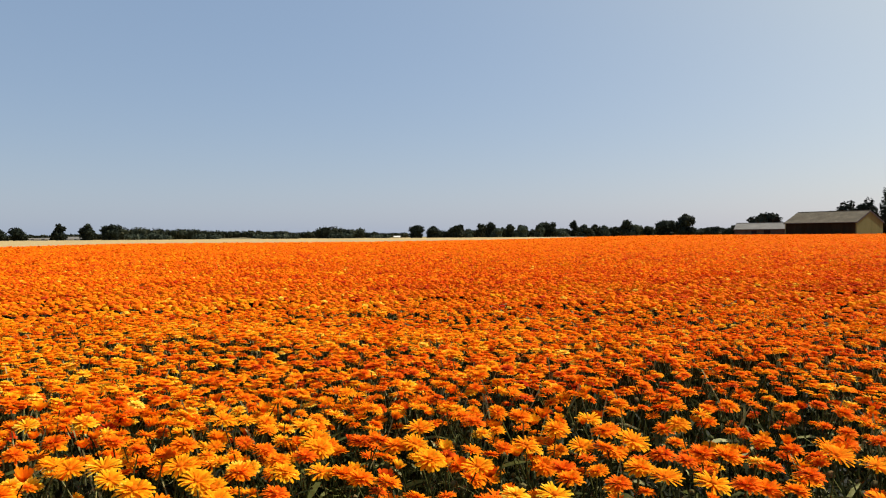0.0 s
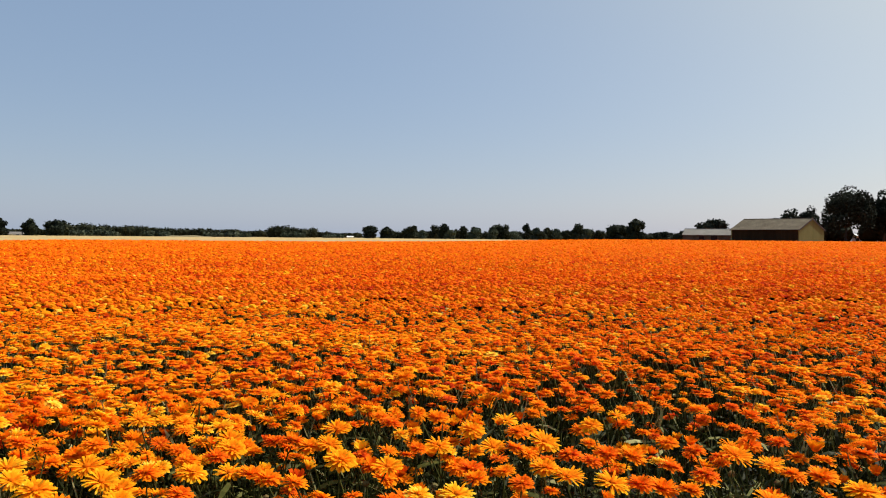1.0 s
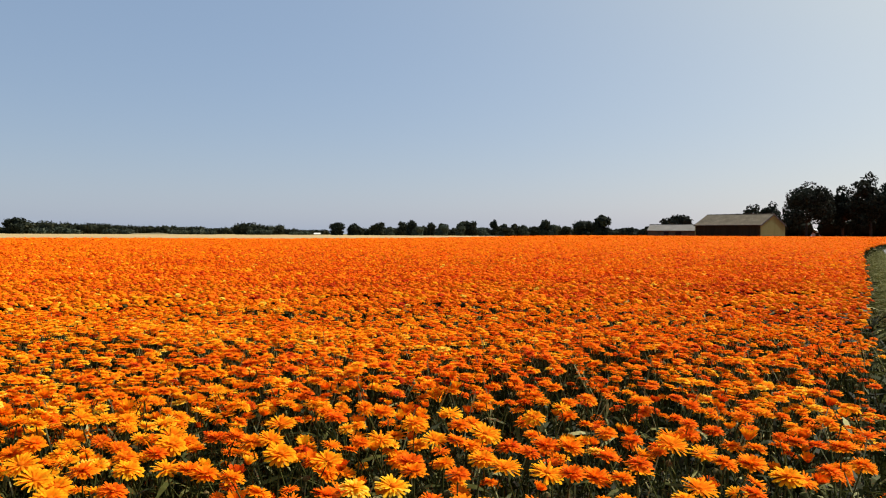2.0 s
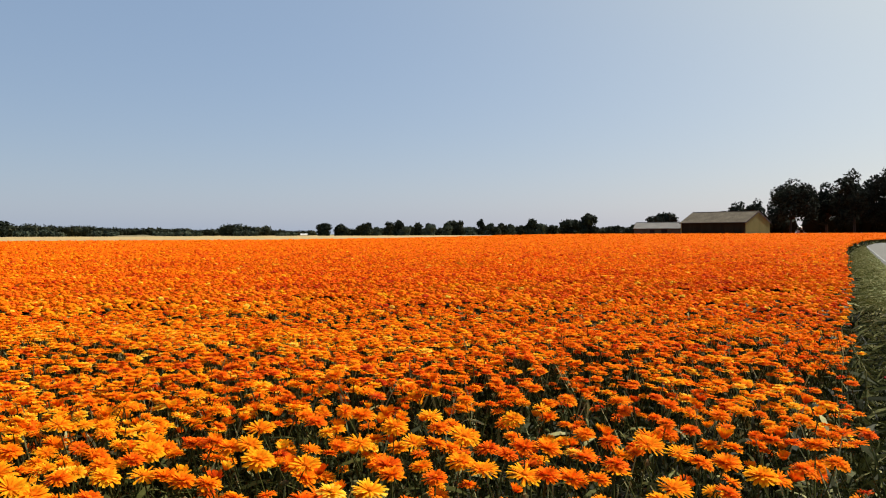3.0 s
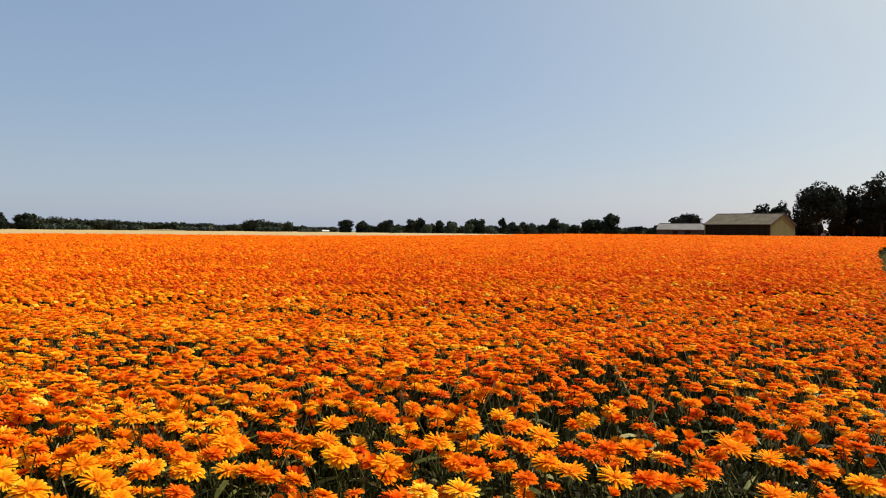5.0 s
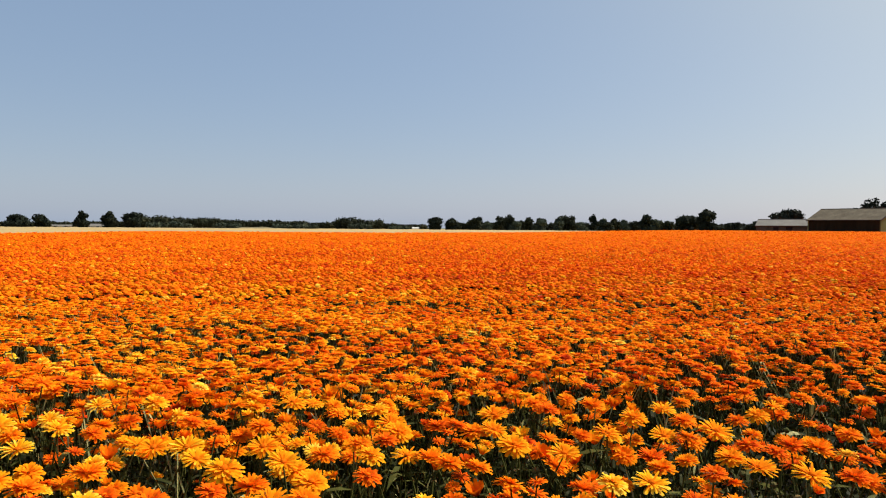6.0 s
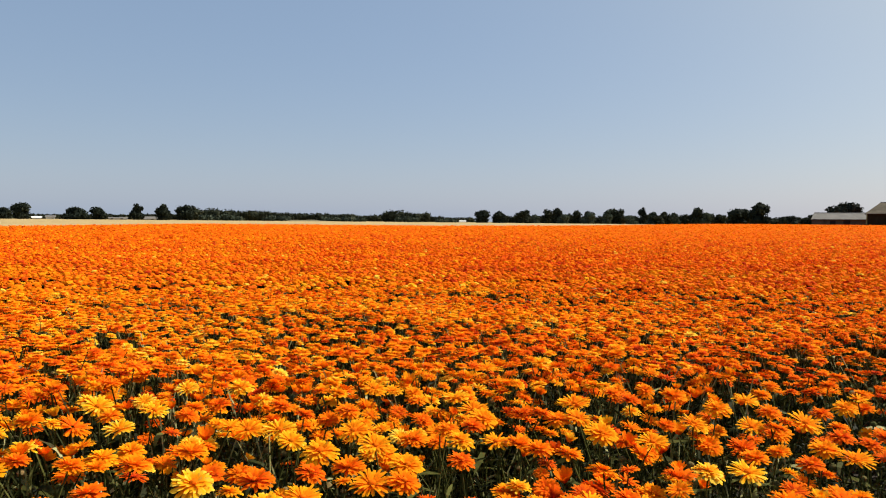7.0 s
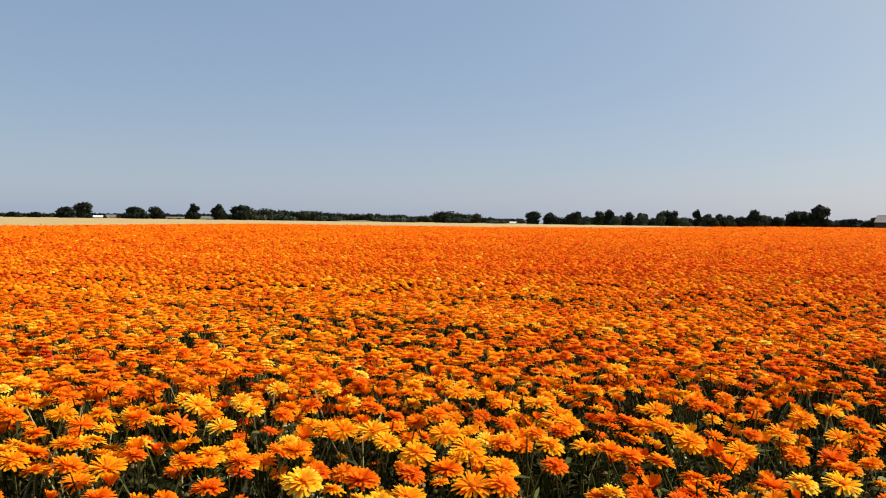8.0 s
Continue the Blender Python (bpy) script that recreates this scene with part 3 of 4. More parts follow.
# faded heads and green seed heads between the flowers
bud = stack(dome(3, 7, 1.0, 0.9, 0.1, 0.18, 3), (dome(2, 7, 1.0, -0.7, 0.1, 0.1, 4)[0], dome(2, 7, 1.0, -0.7, 0.1, 0.1, 4)[1][:, ::-1]))
bx, by = jittered(-4, 4, 0.75, 5, 34)
m = in_field(bx, by) & (np.hypot(bx, by) < 5)
bx, by = bx[m], by[m]
bz = heights(bx, by) - rng.uniform(0.03, 0.11, len(bx))
bv, bf, bt = scatter(bud, np.stack([bx, by, bz], -1), rng.uniform(0, 6.28, len(bx)), rng.normal(0, 0.2, len(bx)), rng.normal(0, 0.2, len(bx)), rng.uniform(0.006, 0.012, len(bx)), rng.uniform(0.1, 0.8, len(bx)))
part("seed_heads", bulk("seed_heads", bv, bf, BUD, bt), crop, "round green and brown seed heads")
sv = greenery(bx, by, bz, 1, 0.06, leaf_tone)
sv = join(sv)
part("seed_head_stems", bulk("seed_head_stems", *sv[:2], GREEN, sv[2]), crop)


# bare dark strip between the crop and the grass: soil, and stand-in for shade
by_ = [0.7, 1.2, 2, 3, 4, 6, 9]
tagged(new("border_soil_shade", strip("border_soil_shade", [(float(field_edge(np.float64(y))) + 0.04, y) for y in by_], [(float(field_edge(np.float64(y))) + 1.1 - 0.06 * y, y) for y in by_], 0.006, SOIL, 3)),
       "bare dark soil and painted shade along the border of the crop", "soil", kind="structure")

# ---- verge grass ----
gy_ = 72 * rng.uniform(0, 1, 19000) ** 1.7 - 1 ** 1.0
gf = rng.uniform(0, 1, len(gy_))
gx_ = field_edge(gy_) - 0.05 + (road_edge(gy_) - field_edge(gy_)) * gf
lenf = rng.uniform(0.05, 0.16, len(gy_)) * (0.45 + 0.8 * (1 - gf)) * (1 + gy_ / 150)
# near tones lowered and far ones raised: verge shade and sunlight in the colour
gv = [scatter(leaf_kinds[k], np.stack([gx_[k::5], gy_[k::5], np.zeros(len(gx_[k::5]))], -1), rng.uniform(0, 6.28, len(gx_[k::5])), rng.normal(0, 0.15, len(gx_[k::5])),
              rng.normal(0, 0.15, len(gx_[k::5])), np.stack([lenf[k::5], lenf[k::5] * 0.35, lenf[k::5]], -1), (rng.normal(0.5, 0.2, len(gx_[k::5])) - 0.5 * np.clip((8 - gy_[k::5]) / 5, 0, 1) + 0.15 * np.clip((gy_[k::5] - 10) / 15, 0, 1)).clip(0.02, 1)) for k in range(5)]
gv = join(gv)
tagged(new("verge_grass", bulk("verge_grass", *gv[:2], GRASS, gv[2])), "rough dark green roadside grass beside the crop", "grass", kind="stuff")


# ---- the nearest calendulas, plant by plant ----
disc_meshes = [bulk("disc", *h, DISC, np.full(len(h[0]), 0.5), True) for h in near_discs]
stem_meshes = [bulk("stem", *s, GREEN, np.full(len(s[0]), 0.6), True) for s in stalks]
leaf_meshes = [bulk("leaf", *s, GREEN, np.full(len(s[0]), 0.2 + 0.13 * i)) for i, s in enumerate(leaf_kinds)]
tone_sets = {}


def petals(k, step):
    """Petal meshes in a few base tones."""
    if (k, step) not in tone_sets:
        h = near_heads[k]
        tone_sets[k, step] = bulk("petals", h[0], h[1], PETAL, h[2] + step)
    return tone_sets[k, step]


def calendula(x, y, z, tone, size, k, label, tilt=(0, 0)):
    plant = tagged(new("calendula"), label, "flower", "calendulas at the front of the field")
    plant.location = (x, y, 0)
    plant.rotation_euler = (0, 0, rng.uniform(0, 6.28))
    turned = Euler(plant.rotation_euler).to_matrix().inverted()
    stem = part("stem", stem_meshes[k % 5], plant)
    stem.scale = (1, 1, z)
    for _ in range(4):
        leaf = part("leaf", leaf_meshes[rng.integers(0, 5)], plant)
        leaf.location = (0, 0, z * rng.uniform(0.2, 0.85))
        leaf.rotation_euler = (rng.normal(0, 0.2), rng.normal(0, 0.2), rng.uniform(0, 6.28))
        s = rng.uniform(0.03, 0.07)
        leaf.scale = (s, s, s)
    head = part("flower_head", petals(k, tone), plant)
    head.location = (0, 0, z)
    lean = turned @ Vector((tilt[0], tilt[1], 1))
    head.rotation_euler = lean.to_track_quat("Z", "Y").to_euler()
    head.scale = (size, size, size)
    part("disc", disc_meshes[k], head, "darker orange flower centre")
    return plant


def tone_words(t):
    return "deep red-orange" if t < 0.26 else "bright orange" if t < 0.52 else "light amber-orange" if t < 0.75 else "clear yellow"


for i in singles:
    t = round(float(NT[i]) / 0.08) * 0.08
    calendula(float(NX[i]), float(NY[i]), float(NZ[i]), t, float(np.clip(rng.normal(0.0295, 0.005), 0.019, 0.041)), int(rng.integers(0, 10)),
              tone_words(t) + " calendula flower on a thin green stem", (rng.normal(0.1, 0.18), rng.normal(-0.06, 0.18)))

# large open flowers and clear yellow ones that stand out
for words, spots, tone, size in (("deep red-orange", DEEP, 0.24, 0.034), ("bright orange", ORANGE, 0.44, 0.036), ("golden orange", GOLD, 0.64, 0.039), ("clear yellow", YELLOW, 0.8, 0.038)):
    for i, (x, y) in enumerate(spots):
        kind = (i * 3 + 1) % 5 if tone < 0.5 else (5, 2, 6, 7, 0, 6)[i % 6]
        calendula(x, y, 0.485 + 0.006 * math.sin(i * 2.1), round(tone + 0.05 * math.sin(i * 1.7), 2), size + 0.004 * math.sin(i * 3.7), kind,
                  "large open " + words + " calendula flower", (0.1 + 0.14 * math.sin(i * 2.3), (-0.1 if tone < 0.6 else -0.26) + 0.12 * math.sin(i * 1.3)))


# ---- trees ----
def polar(az, dist):
    return dist * math.sin(radians(az)), dist * math.cos(radians(az))


def crown_mesh(name, lobes, n, leaf, seed, mat, core=0.78):
    """Many small leaf clumps over uneven lobes (x, y, z, radius, half height)."""
    r = np.random.default_rng(seed)
    weights = np.array([l[3] ** 2 for l in lobes])
    which = r.choice(len(lobes), n, p=weights / weights.sum())
    L = np.array(lobes)[which]
    d = r.normal(0, 1, (n, 3))
    d /= np.linalg.norm(d, axis=1)[:, None]
    rad = r.uniform(0.7, 1.06, n)[:, None]
    p = L[:, :3] + d * rad * np.stack([L[:, 3], L[:, 3], L[:, 4]], -1)
    u = r.normal(0, 1, (n, 3))
    u /= np.linalg.norm(u, axis=1)[:, None]
    w = np.cross(u, d + 0.3 * r.normal(0, 1, (n, 3)))
    w /= np.linalg.norm(w, axis=1)[:, None] + 1e-6
    s = leaf * r.uniform(0.5, 1.4, n)[:, None]
    v = np.stack([p - u * s, p + w * s * 0.6, p + u * s, p - w * s * 0.6 + d * s * 0.3], 1).reshape(-1, 3)
    k = np.arange(n)[:, None, None] * 4
    f = (np.array([[[0, 1, 2], [0, 2, 3]]]) + k).reshape(-1, 3)
    own = r.uniform(-0.22, 0.25, len(lobes))
    pieces = [(v, f, np.repeat((r.uniform(0.1, 0.7, n) + own[which]).clip(0, 1), 4))]
    if core:
        for j, (cx, cy, cz, cr, ch) in enumerate(lobes):
            a, b = dome(3, 7, 1, 1, 0, 0.2, seed + j)
            for sgn in (1, -1):
                pieces.append((a * np.array([cr * core, cr * core, sgn * ch * core]) + np.array([cx, cy, cz]), b[:, ::sgn], np.full(len(a), 0.25)))
    v, f, t = join(pieces)
    return bulk(name, v, f, mat, t)


def limb(bm, a, b, r0, r1, sides=7):
    a, b = Vector(a), Vector(b)
    m = Matrix.Translation((a + b) / 2) @ (b - a).to_track_quat("Z", "Y").to_matrix().to_4x4()
    bmesh.ops.create_cone(bm, segments=sides, radius1=r0, radius2=r1, depth=(b - a).length, matrix=m, cap_ends=True)


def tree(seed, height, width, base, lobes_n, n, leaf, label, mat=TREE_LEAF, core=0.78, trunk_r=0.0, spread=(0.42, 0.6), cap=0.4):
    """A tree: tapered trunk, limbs to the lobes of the crown, leaf clumps."""
    r = np.random.default_rng(seed)
    t = tagged(new("tree"), label, "tree", "trees beyond the field")
    lobes = []
    rad = width / 2
    mid = (height + base) / 2
    for k in range(lobes_n):
        a = 6.2832 * (k + r.uniform(-0.3, 0.3)) / max(lobes_n - 1, 1)
        f = 0 if k == 0 else r.uniform(0.35, 0.62)
        zz = mid + (height - base) * (0.14 if k == 0 else r.uniform(-0.28, 0.24))
        lr = rad * r.uniform(*spread)
        lh = min(lr * r.uniform(0.8, 1.1), height - zz, (zz - base) * 1.05 + 0.2)
        lobes.append((rad * f * math.cos(a), rad * f * math.sin(a), zz, lr, max(lh, 0.3)))
    for k in range(3 if core > 0.6 else 0):
        a = 2.1 * k + r.uniform(0, 1)
        lobes.append((rad * 0.42 * math.cos(a), rad * 0.42 * math.sin(a), base + 0.24 * (height - base), rad * 0.5, 0.25 * (height - base)))
    lobes.append((0.1 * rad, 0, height - 0.17 * (height - base), rad * cap, 0.17 * (height - base)))
    bm = bmesh.new()
    tr = trunk_r or max(0.12, height * 0.022)
    limb(bm, (0, 0, -0.2), (0.1, 0, mid * 0.6), tr, tr * 0.75)
    limb(bm, (0.1, 0, mid * 0.58), (0, 0.1, mid + 0.2 * (height - base)), tr * 0.75, tr * 0.3)
    for lx, ly, lz, lr, lh in lobes[1:]:
        limb(bm, (0.08, 0, mid * 0.55), (lx * 0.8, ly * 0.8, lz), tr * 0.42, tr * 0.12, 5)
    part("trunk", from_bm("trunk", bm, BARK, True), t)
    part("crown", crown_mesh("crown", lobes, n, leaf, seed, mat, core), t)
    return t


def put(t, az, dist, turn=0.0, sink=0.0):
    x, y = polar(az, dist)
    t.location, t.rotation_euler = (x, y, -sink), (0, 0, turn)
    return t


def top(el, dist):
    """Height of a thing whose top stands that many degrees over eye level."""
    return 1.0 + dist * math.tan(radians(el))


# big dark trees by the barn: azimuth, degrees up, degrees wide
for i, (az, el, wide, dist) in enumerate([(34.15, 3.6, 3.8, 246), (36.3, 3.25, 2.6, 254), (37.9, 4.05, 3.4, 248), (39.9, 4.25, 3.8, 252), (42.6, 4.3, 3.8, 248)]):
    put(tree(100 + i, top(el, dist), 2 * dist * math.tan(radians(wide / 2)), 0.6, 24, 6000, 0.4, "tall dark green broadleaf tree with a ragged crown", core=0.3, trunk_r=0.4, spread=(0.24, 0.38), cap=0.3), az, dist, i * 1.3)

# trees behind the barn and shed
put(tree(120, top(2.1, 250), 10.5, 2, 8, 1500, 0.45, "dark tree with an open crown behind the barn", core=0), 30.8, 250)
put(tree(121, top(2.28, 250), 6.5, 2, 5, 800, 0.4, "thin dark tree with an open crown behind the barn", core=0), 32.05, 250)
put(tree(122, top(1.4, 255), 9.4, 1, 7, 1400, 0.45, "low round dark tree behind the shed"), 25.9, 255)

# single trees along the far edge of the grain: azimuth, degrees up, degrees wide, distance
SINGLE = [(-32.7, 0.2, 1.0, 330), (-31.4, 0.2, 0.8, 330), (-29.6, 0.58, 1.2, 330), (-28.6, 0.95, 1.15, 320), (-25.4, 0.68, 1.8, 330), (-24.0, 0.7, 1.05, 330), (-21.7, 0.98, 0.95, 320),
          (-20.0, 0.96, 1.1, 320), (-18.6, 0.92, 1.4, 325), (2.1, 0.8, 1.2, 320), (3.3, 0.7, 1.0, 320), (16.9, 1.05, 1.1, 310), (19.7, 1.0, 1.7, 310), (21.0, 1.45, 1.5, 305),
          (22.9, 0.5, 1.6, 320), (24.2, 0.62, 1.3, 310)]
for i, (az, el, wide, dist) in enumerate(SINGLE):
    h = top(el, dist)
    put(tree(140 + i, h, 2 * dist * math.tan(radians(wide / 2)), 0.1, 6, 900, 0.5, "dark green round-crowned tree beside the grain field"), az, dist, i * 0.7)

# a loose row of small trees and shrubs
GREY_LEAF = leafy("greyish_leaf", [(0.0, (0.022, 0.03, 0.022)), (0.5, (0.055, 0.068, 0.045)), (1.0, (0.13, 0.14, 0.09))], 0.05, 0.8, 0.05)
ROW = [(5.6, 5.4, WOOD_LEAF), (6.6, 4.2, TREE_LEAF), (4.8, 6.4, GREY_LEAF), (6.2, 5.0, WOOD_LEAF), (5.2, 4.6, GREY_LEAF), (4.2, 5.6, WOOD_LEAF)]
kinds = [tree(170 + i, h, w, 0.1, 6, 620, 0.42, "small dark tree in a loose row along the field edge" if leaf != GREY_LEAF else "small grey-green tree in a loose row along the field edge",
              leaf, spread=(0.46, 0.66), cap=0.5) for i, (h, w, leaf) in enumerate(ROW)]
for i, k in enumerate(kinds):
    put(k, 5.2 + 2.2 * i, 314 + 3 * (i % 2))
for i, az in enumerate(np.arange(4.8, 18.9, 0.6)):
    x, y = polar(az + 0.2 * math.sin(i * 5.1), 319 + 9 * math.sin(i * 2.3))
    c = copy_thing(kinds[(i * 5 + i // 4) % 6], pose(x, y, 0, 0, 0, 70 * i))
    f = 0.86 + 0.2 * math.sin(i * 1.9) + (0.22 if i % 7 == 3 else 0)
    c.scale = (0.8 + 0.25 * math.sin(i * 3.1) ** 2, 0.9, f)


# far woods: bands of leaf clumps with an uneven outline
def woods(name, az0, az1, dist, el0, el1, depth, label, seed, rough=0.14):
    r = np.random.default_rng(seed)
    span = radians(az1 - az0) * dist
    lobes = []
    s = 0.0
    while s < span:
        f = s / span
        h = 1.0 + dist * math.tan(radians(el0 + (el1 - el0) * f)) * (1 + r.uniform(-rough, rough))
        w = max(1.6, h * r.uniform(0.4, 0.65))
        for back in (0.0, depth):
            x, y = polar(az0 + (az1 - az0) * f, dist + back + r.uniform(-2, 2))
            lobes.append((x, y, h * 0.5, w, h * 0.52))
        s += w * 0.9
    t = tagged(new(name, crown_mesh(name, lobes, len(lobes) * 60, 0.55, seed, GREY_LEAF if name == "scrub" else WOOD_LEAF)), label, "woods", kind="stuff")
    return t


woods("far_woods", -18.2, -7.0, 345, 0.66, 0.38, 8, "dense dark band of woodland behind the grain field", 301)
woods("far_woods", -9.5, 1.4, 420, 0.42, 0.25, 8, "low dark woodland at the far horizon", 302)
woods("far_woods", -4.8, -1.6, 340, 0.7, 0.6, 5, "denser clump of taller woodland trees", 303)
woods("far_woods", -34.5, -18, 400, 0.12, 0.3, 5, "thin low hedge line at the far horizon", 304)
woods("far_woods", 3.8, 24.6, 345, 0.42, 0.4, 6, "low dark hedge behind the row of small trees", 305)
woods("far_woods", 32.75, 34.7, 262, 1.1, 1.3, 6, "dark undergrowth behind the tall trees", 306)
woods("far_woods", 35.5, 44, 262, 1.2, 1.5, 6, "dark undergrowth behind the tall trees", 307)

for az0, az1, el in ((-17.5, -14.8, 0.26), (-13.2, -11.6, 0.2), (-9.2, -6.4, 0.2), (-3.9, -2.6, 0.24), (-1.0, 0.2, 0.1)):
    woods("scrub", az0, az1, 332, el, el, 2, "low olive scrub in front of the far woodland", 310 + int(az1), 0.4)

# sandy bank in front of the woods
bm = bmesh.new()
bmesh.ops.create_uvsphere(bm, u_segments=20, v_segments=10, radius=1)
for v in bm.verts:
    v.co.z = max(v.co.z, 0) * (1 + 0.2 * math.sin(v.co.x * 9))
bank = tagged(new("sandy_bank", from_bm("sandy_bank", bm, SAND, True)), "low pale sandy bank with dry grass below the woods", "earth bank", kind="structure")
bx0, by0 = polar(-10.4, 330)
bank.location, bank.rotation_euler, bank.scale = (bx0, by0, 0), (0, 0, radians(10.4)), (11, 4, 0.95)


# ---- barn and shed ----
def gabled(name, length, width, eave, ridge, wall_mat, gable_mat, roof_mat, label, doors, category):
    """Long building: x along the ridge from 0 to length, y from 0 (front) to width."""
    b = tagged(new(name), label, category, kind="")
    bm = bmesh.new()
    box(bm, 0.0, 0.0, -0.1, length, 0.25, eave, 0.02)
    box(bm, 0.0, width - 0.25, -0.1, length, width, eave, 0.02)
    part("long_wall", from_bm("long_wall", bm, wall_mat), b)
    for x0, x1 in ((0.0, 0.25), (length - 0.25, length)):
        bm = bmesh.new()
        a = [bm.verts.new((x0 - 0.01, *q)) for q in ((-0.01, -0.1), (width + 0.01, -0.1), (width + 0.01, eave), (width / 2, ridge - 0.1), (-0.01, eave))]
        c = [bm.verts.new((x1 + 0.01, *q)) for q in ((-0.01, -0.1), (width + 0.01, -0.1), (width + 0.01, eave), (width / 2, ridge - 0.1), (-0.01, eave))]
        bm.faces.new(a[::-1]), bm.faces.new(c)
        for i in range(5):
            bm.faces.new((a[i], a[(i + 1) % 5], c[(i + 1) % 5], c[i]))
        part("gable_wall", from_bm("gable_wall", bm, gable_mat), b)
    slope = math.atan2(ridge - eave, width / 2)
    for side in (0, 1):
        run = (width / 2 + 0.45) / math.cos(slope)
        bm = bmesh.new()
        waves = 90
        pts = []
        for i in range(waves + 1):
            xx = -0.14 + (length + 0.28) * i / waves
            zz = 0.035 * (i % 2)
            pts.append([bm.verts.new((xx, yy, zz + dz)) for yy, dz in ((0, 0), (run, 0), (run, -0.1), (0, -0.1))])
        for p, q in zip(pts, pts[1:]):
            for k in range(4):
                bm.faces.new((p[k], q[k], q[(k + 1) % 4], p[(k + 1) % 4]))
        bm.faces.new(pts[0]), bm.faces.new(pts[-1][::-1])
        roof = part("roof_slope", from_bm("roof_slope", bm, roof_mat), b)
        if side == 0:
            roof.location = (0, -0.45, eave - 0.45 * math.tan(slope) + 0.12)
            roof.rotation_euler = (slope, 0, 0)
        else:
            roof.location = (length, width + 0.45, eave - 0.45 * math.tan(slope) + 0.12)
            roof.rotation_euler = (slope, 0, math.pi)
    part("ridge_cap", box_mesh("ridge_cap", (-0.16, width / 2 - 0.22, ridge + 0.02, length + 0.16, width / 2 + 0.22, ridge + 0.2), roof_mat, 0.05), b)
    for x0 in (-0.2, length + 0.12):
        for side in (0, 1):
            run = (width / 2 + 0.45) / math.cos(slope)
            board = part("bargeboard", box_mesh("bargeboard", (0, 0, -0.3, 0.08, run, 0.02), TRIM, 0.01), b)
            board.location = (x0, -0.45, eave - 0.45 * math.tan(slope) + 0.1) if side == 0 else (x0 + 0.08, width + 0.45, eave - 0.45 * math.tan(slope) + 0.1)
            board.rotation_euler = (slope, 0, 0) if side == 0 else (slope, 0, math.pi)
    part("gutter", box_mesh("gutter", (-0.14, -0.6, eave - 0.2, length + 0.14, -0.46, eave - 0.07), TRIM, 0.03), b)
    for x0, x1, z1 in doors:
        d = part("door", box_mesh("door", (x0, -0.06, 0.0, x1, -0.004, z1), DARKDOOR, 0.01), b, "dark wooden door")
        part("door_frame", box_mesh("door_frame", (x0 - 0.12, -0.09, z1, x1 + 0.12, -0.004, z1 + 0.14), TRIM, 0.01), d)
    n = int(length / 0.9)
    for i in range(1, n):
        part("batten", box_mesh("batten", (i * length / n - 0.04, -0.035, 0, i * length / n + 0.04, -0.002, eave - 0.1), wall_mat), b)
    return b


BARN_L, SHED_L = 18.2, 12.5
barn = gabled("barn", BARN_L, 12.0, 3.75, 6.4, BOARD, RENDERED, ROOFING, "long boarded barn, long wall coloured dark for shade, with a brown corrugated roof and an ochre gable", [], "barn")
bx0, by0 = polar(31.42, 210)
turn = -31.42 - 28.0
barn.rotation_euler = (0, 0, radians(turn))
ex = Vector((math.cos(radians(turn)), math.sin(radians(turn)), 0))
barn.location = Vector((bx0, by0, 0)) - ex * BARN_L
shed = gabled("shed", SHED_L, 8.0, 2.35, 3.9, SHEDWALL, SHEDWALL, SLATE, "low dark shed with a pale grey roof beside the barn", [(4.3, 5.6, 1.95), (7.4, 9.0, 2.05)], "shed")
sx0, sy0 = polar(27.2, 226)
turn = -26 - 8.0
shed.rotation_euler = (0, 0, radians(turn))
ex = Vector((math.cos(radians(turn)), math.sin(radians(turn)), 0))
shed.location = Vector((sx0, sy0, 0)) - ex * SHED_L


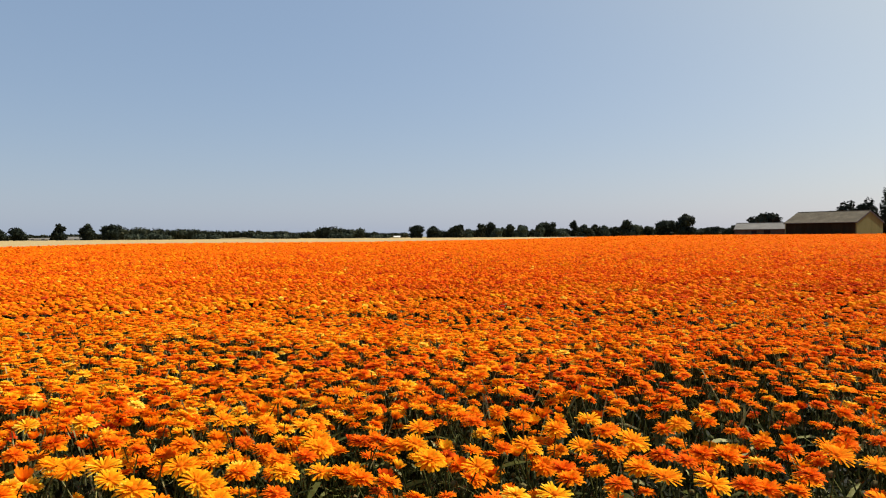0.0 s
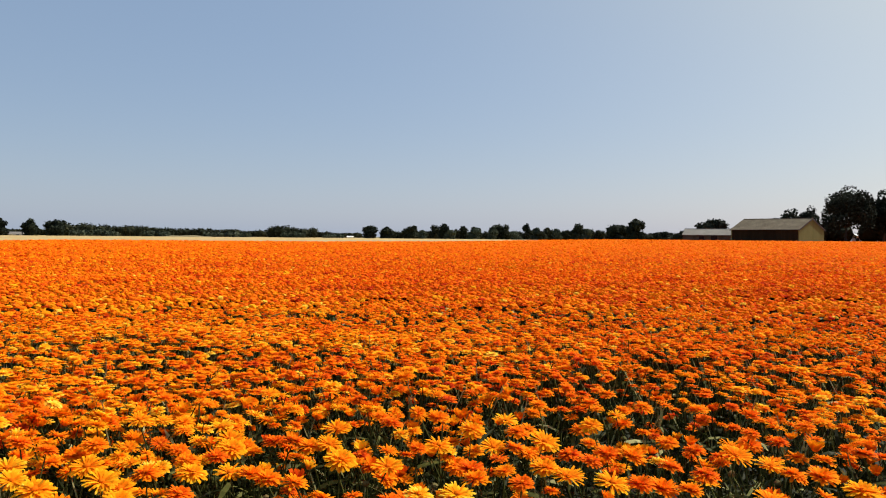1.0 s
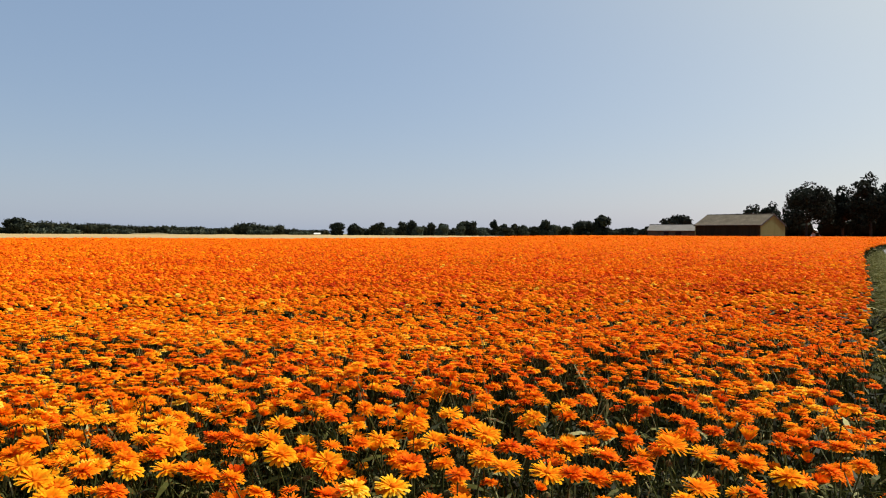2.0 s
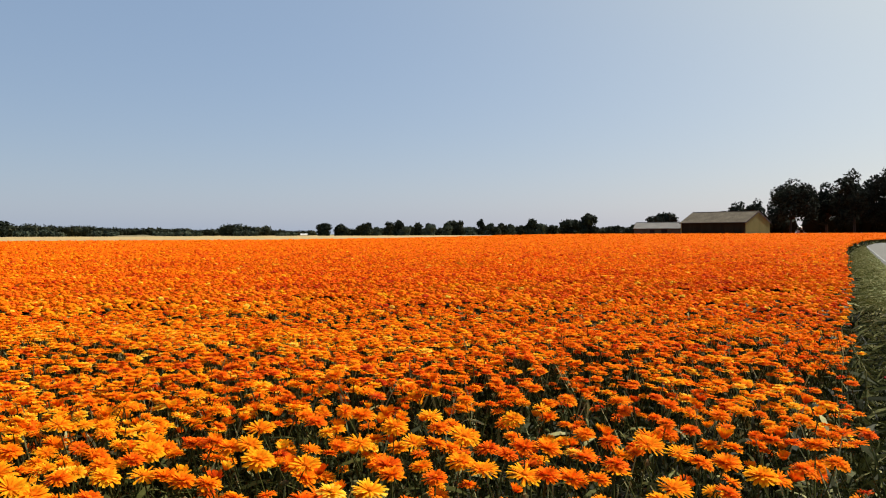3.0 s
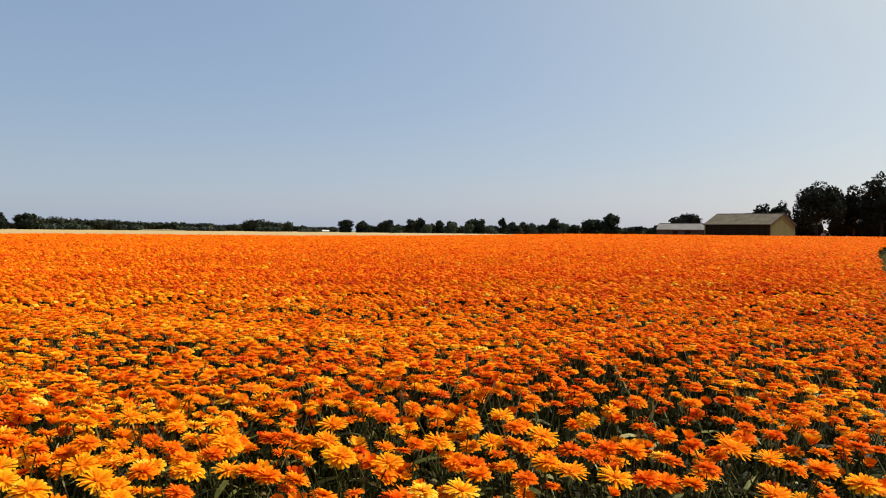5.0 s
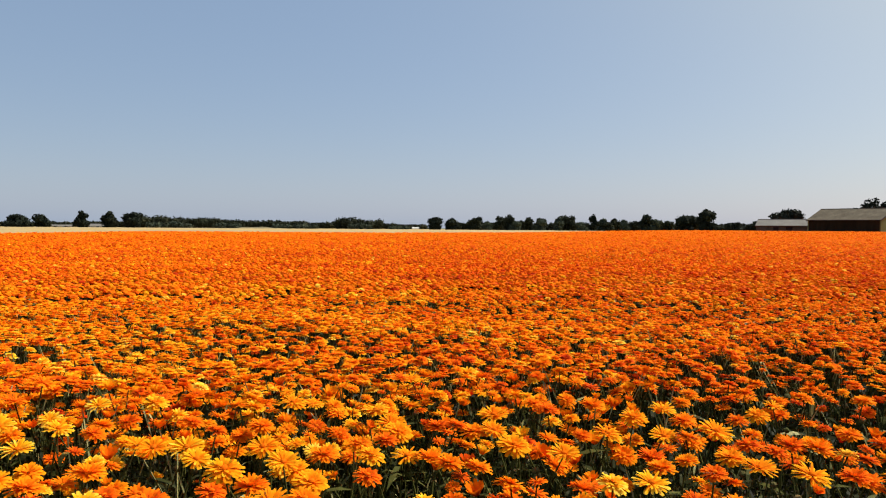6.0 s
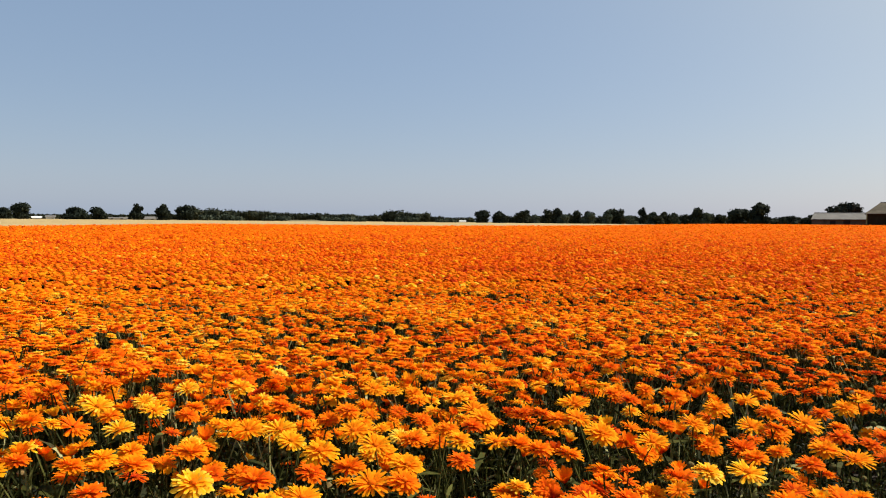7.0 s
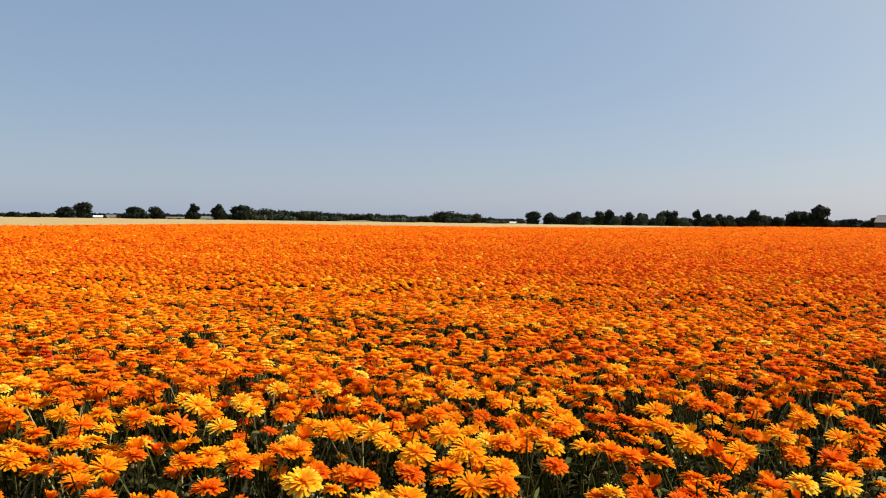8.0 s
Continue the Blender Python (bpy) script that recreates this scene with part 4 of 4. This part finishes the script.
# ---- far white houses ----
def house(az, dist, length, height, roof_h, label, roof_mat):
    h = tagged(new("house"), label, "house", "far white houses")
    part("wall", box_mesh("wall", (-length / 2, 0, -0.1, length / 2, 6, height), WHITE, 0.03), h)
    bm = bmesh.new()
    a = [bm.verts.new(q) for q in ((-length / 2 - 0.3, -0.4, height), (-length / 2 - 0.3, 6.4, height), (-length / 2 - 0.3, 3, height + roof_h))]
    c = [bm.verts.new((-q.co.x, q.co.y, q.co.z)) for q in a]
    bm.faces.new(a), bm.faces.new(c[::-1])
    for i in range(3):
        bm.faces.new((a[i], c[i], c[(i + 1) % 3], a[(i + 1) % 3]))
    part("roof", from_bm("roof", bm, roof_mat), h)
    for k in range(int(length / 3.5)):
        part("window", box_mesh("window", (-length / 2 + 1 + 3.5 * k, -0.05, 0.9, -length / 2 + 2 + 3.5 * k, -0.004, min(2.0, height - 0.3)), DARKDOOR, 0.01), h)
    x, y = polar(az, dist)
    h.location, h.rotation_euler = (x, y, 0), (0, 0, radians(-az))
    return h


house(-27.7, 330, 3, 0.9, 0.6, "small white plastered house among far trees", WHITE)
house(-26.9, 335, 3, 1.1, 0.8, "small white house with a pale roof", SLATE)
house(-20.9, 335, 8, 0.8, 1.0, "long low white building with a pale roof", SLATE)
house(-22.9, 336, 7, 0.9, 0.5, "long low pale outbuilding", SLATE)
house(0.7, 400, 3, 0.9, 0.5, "tiny white house at the end of the woods", WHITE)
# added white box: stands in for the bright gap below the crowns
house(35.12, 275, 6, 2.6, 0.6, "white box standing in for the bright gap under the tall trees", WHITE)


# ---- low weeds and one red bloom in the verge ----
wy = 9 * rng.uniform(0.08, 1, 6500) ** 1.5
wx = field_edge(wy) + rng.uniform(0.03, 1.0, len(wy)) * (1.0 - 0.07 * wy)
wv, wf, wt = scatter(tuft, np.stack([wx, wy, np.zeros(len(wy))], -1), rng.uniform(0, 6.28, len(wy)), rng.normal(0, 0.3, len(wy)), rng.normal(0, 0.3, len(wy)), rng.uniform(0.025, 0.07, len(wy)) * np.clip(wy / 2.2, 0.4, 1), leaf_tone(len(wy)))
# weeds kept dark; tones above 0.85 stay as painted glints
tagged(new("verge_weeds", bulk("verge_weeds", wv, wf, GREEN, np.where(wt > 0.85, wt, wt * 0.4))), "low dark leafy weeds along the crop border", "weeds", kind="stuff")
RED = leafy("red_petal", [(0.0, (0.5, 0.01, 0.02)), (0.5, (0.7, 0.02, 0.04)), (1.0, (0.8, 0.05, 0.06))], 0.3)
red = tagged(new("red_flower"), "small red wild flower in the roadside grass", "flower")
red.location = (2.98, 3.3, 0)
stem = part("stem", stem_meshes[0], red)
stem.scale = (1, 1, 0.3)
bloom = part("flower_head", bulk("red_bloom", near_heads[3][0], near_heads[3][1], RED, near_heads[3][2] + 0.4), red, "red petals")
bloom.location, bloom.scale = (0, 0, 0.3), (0.028, 0.028, 0.034)
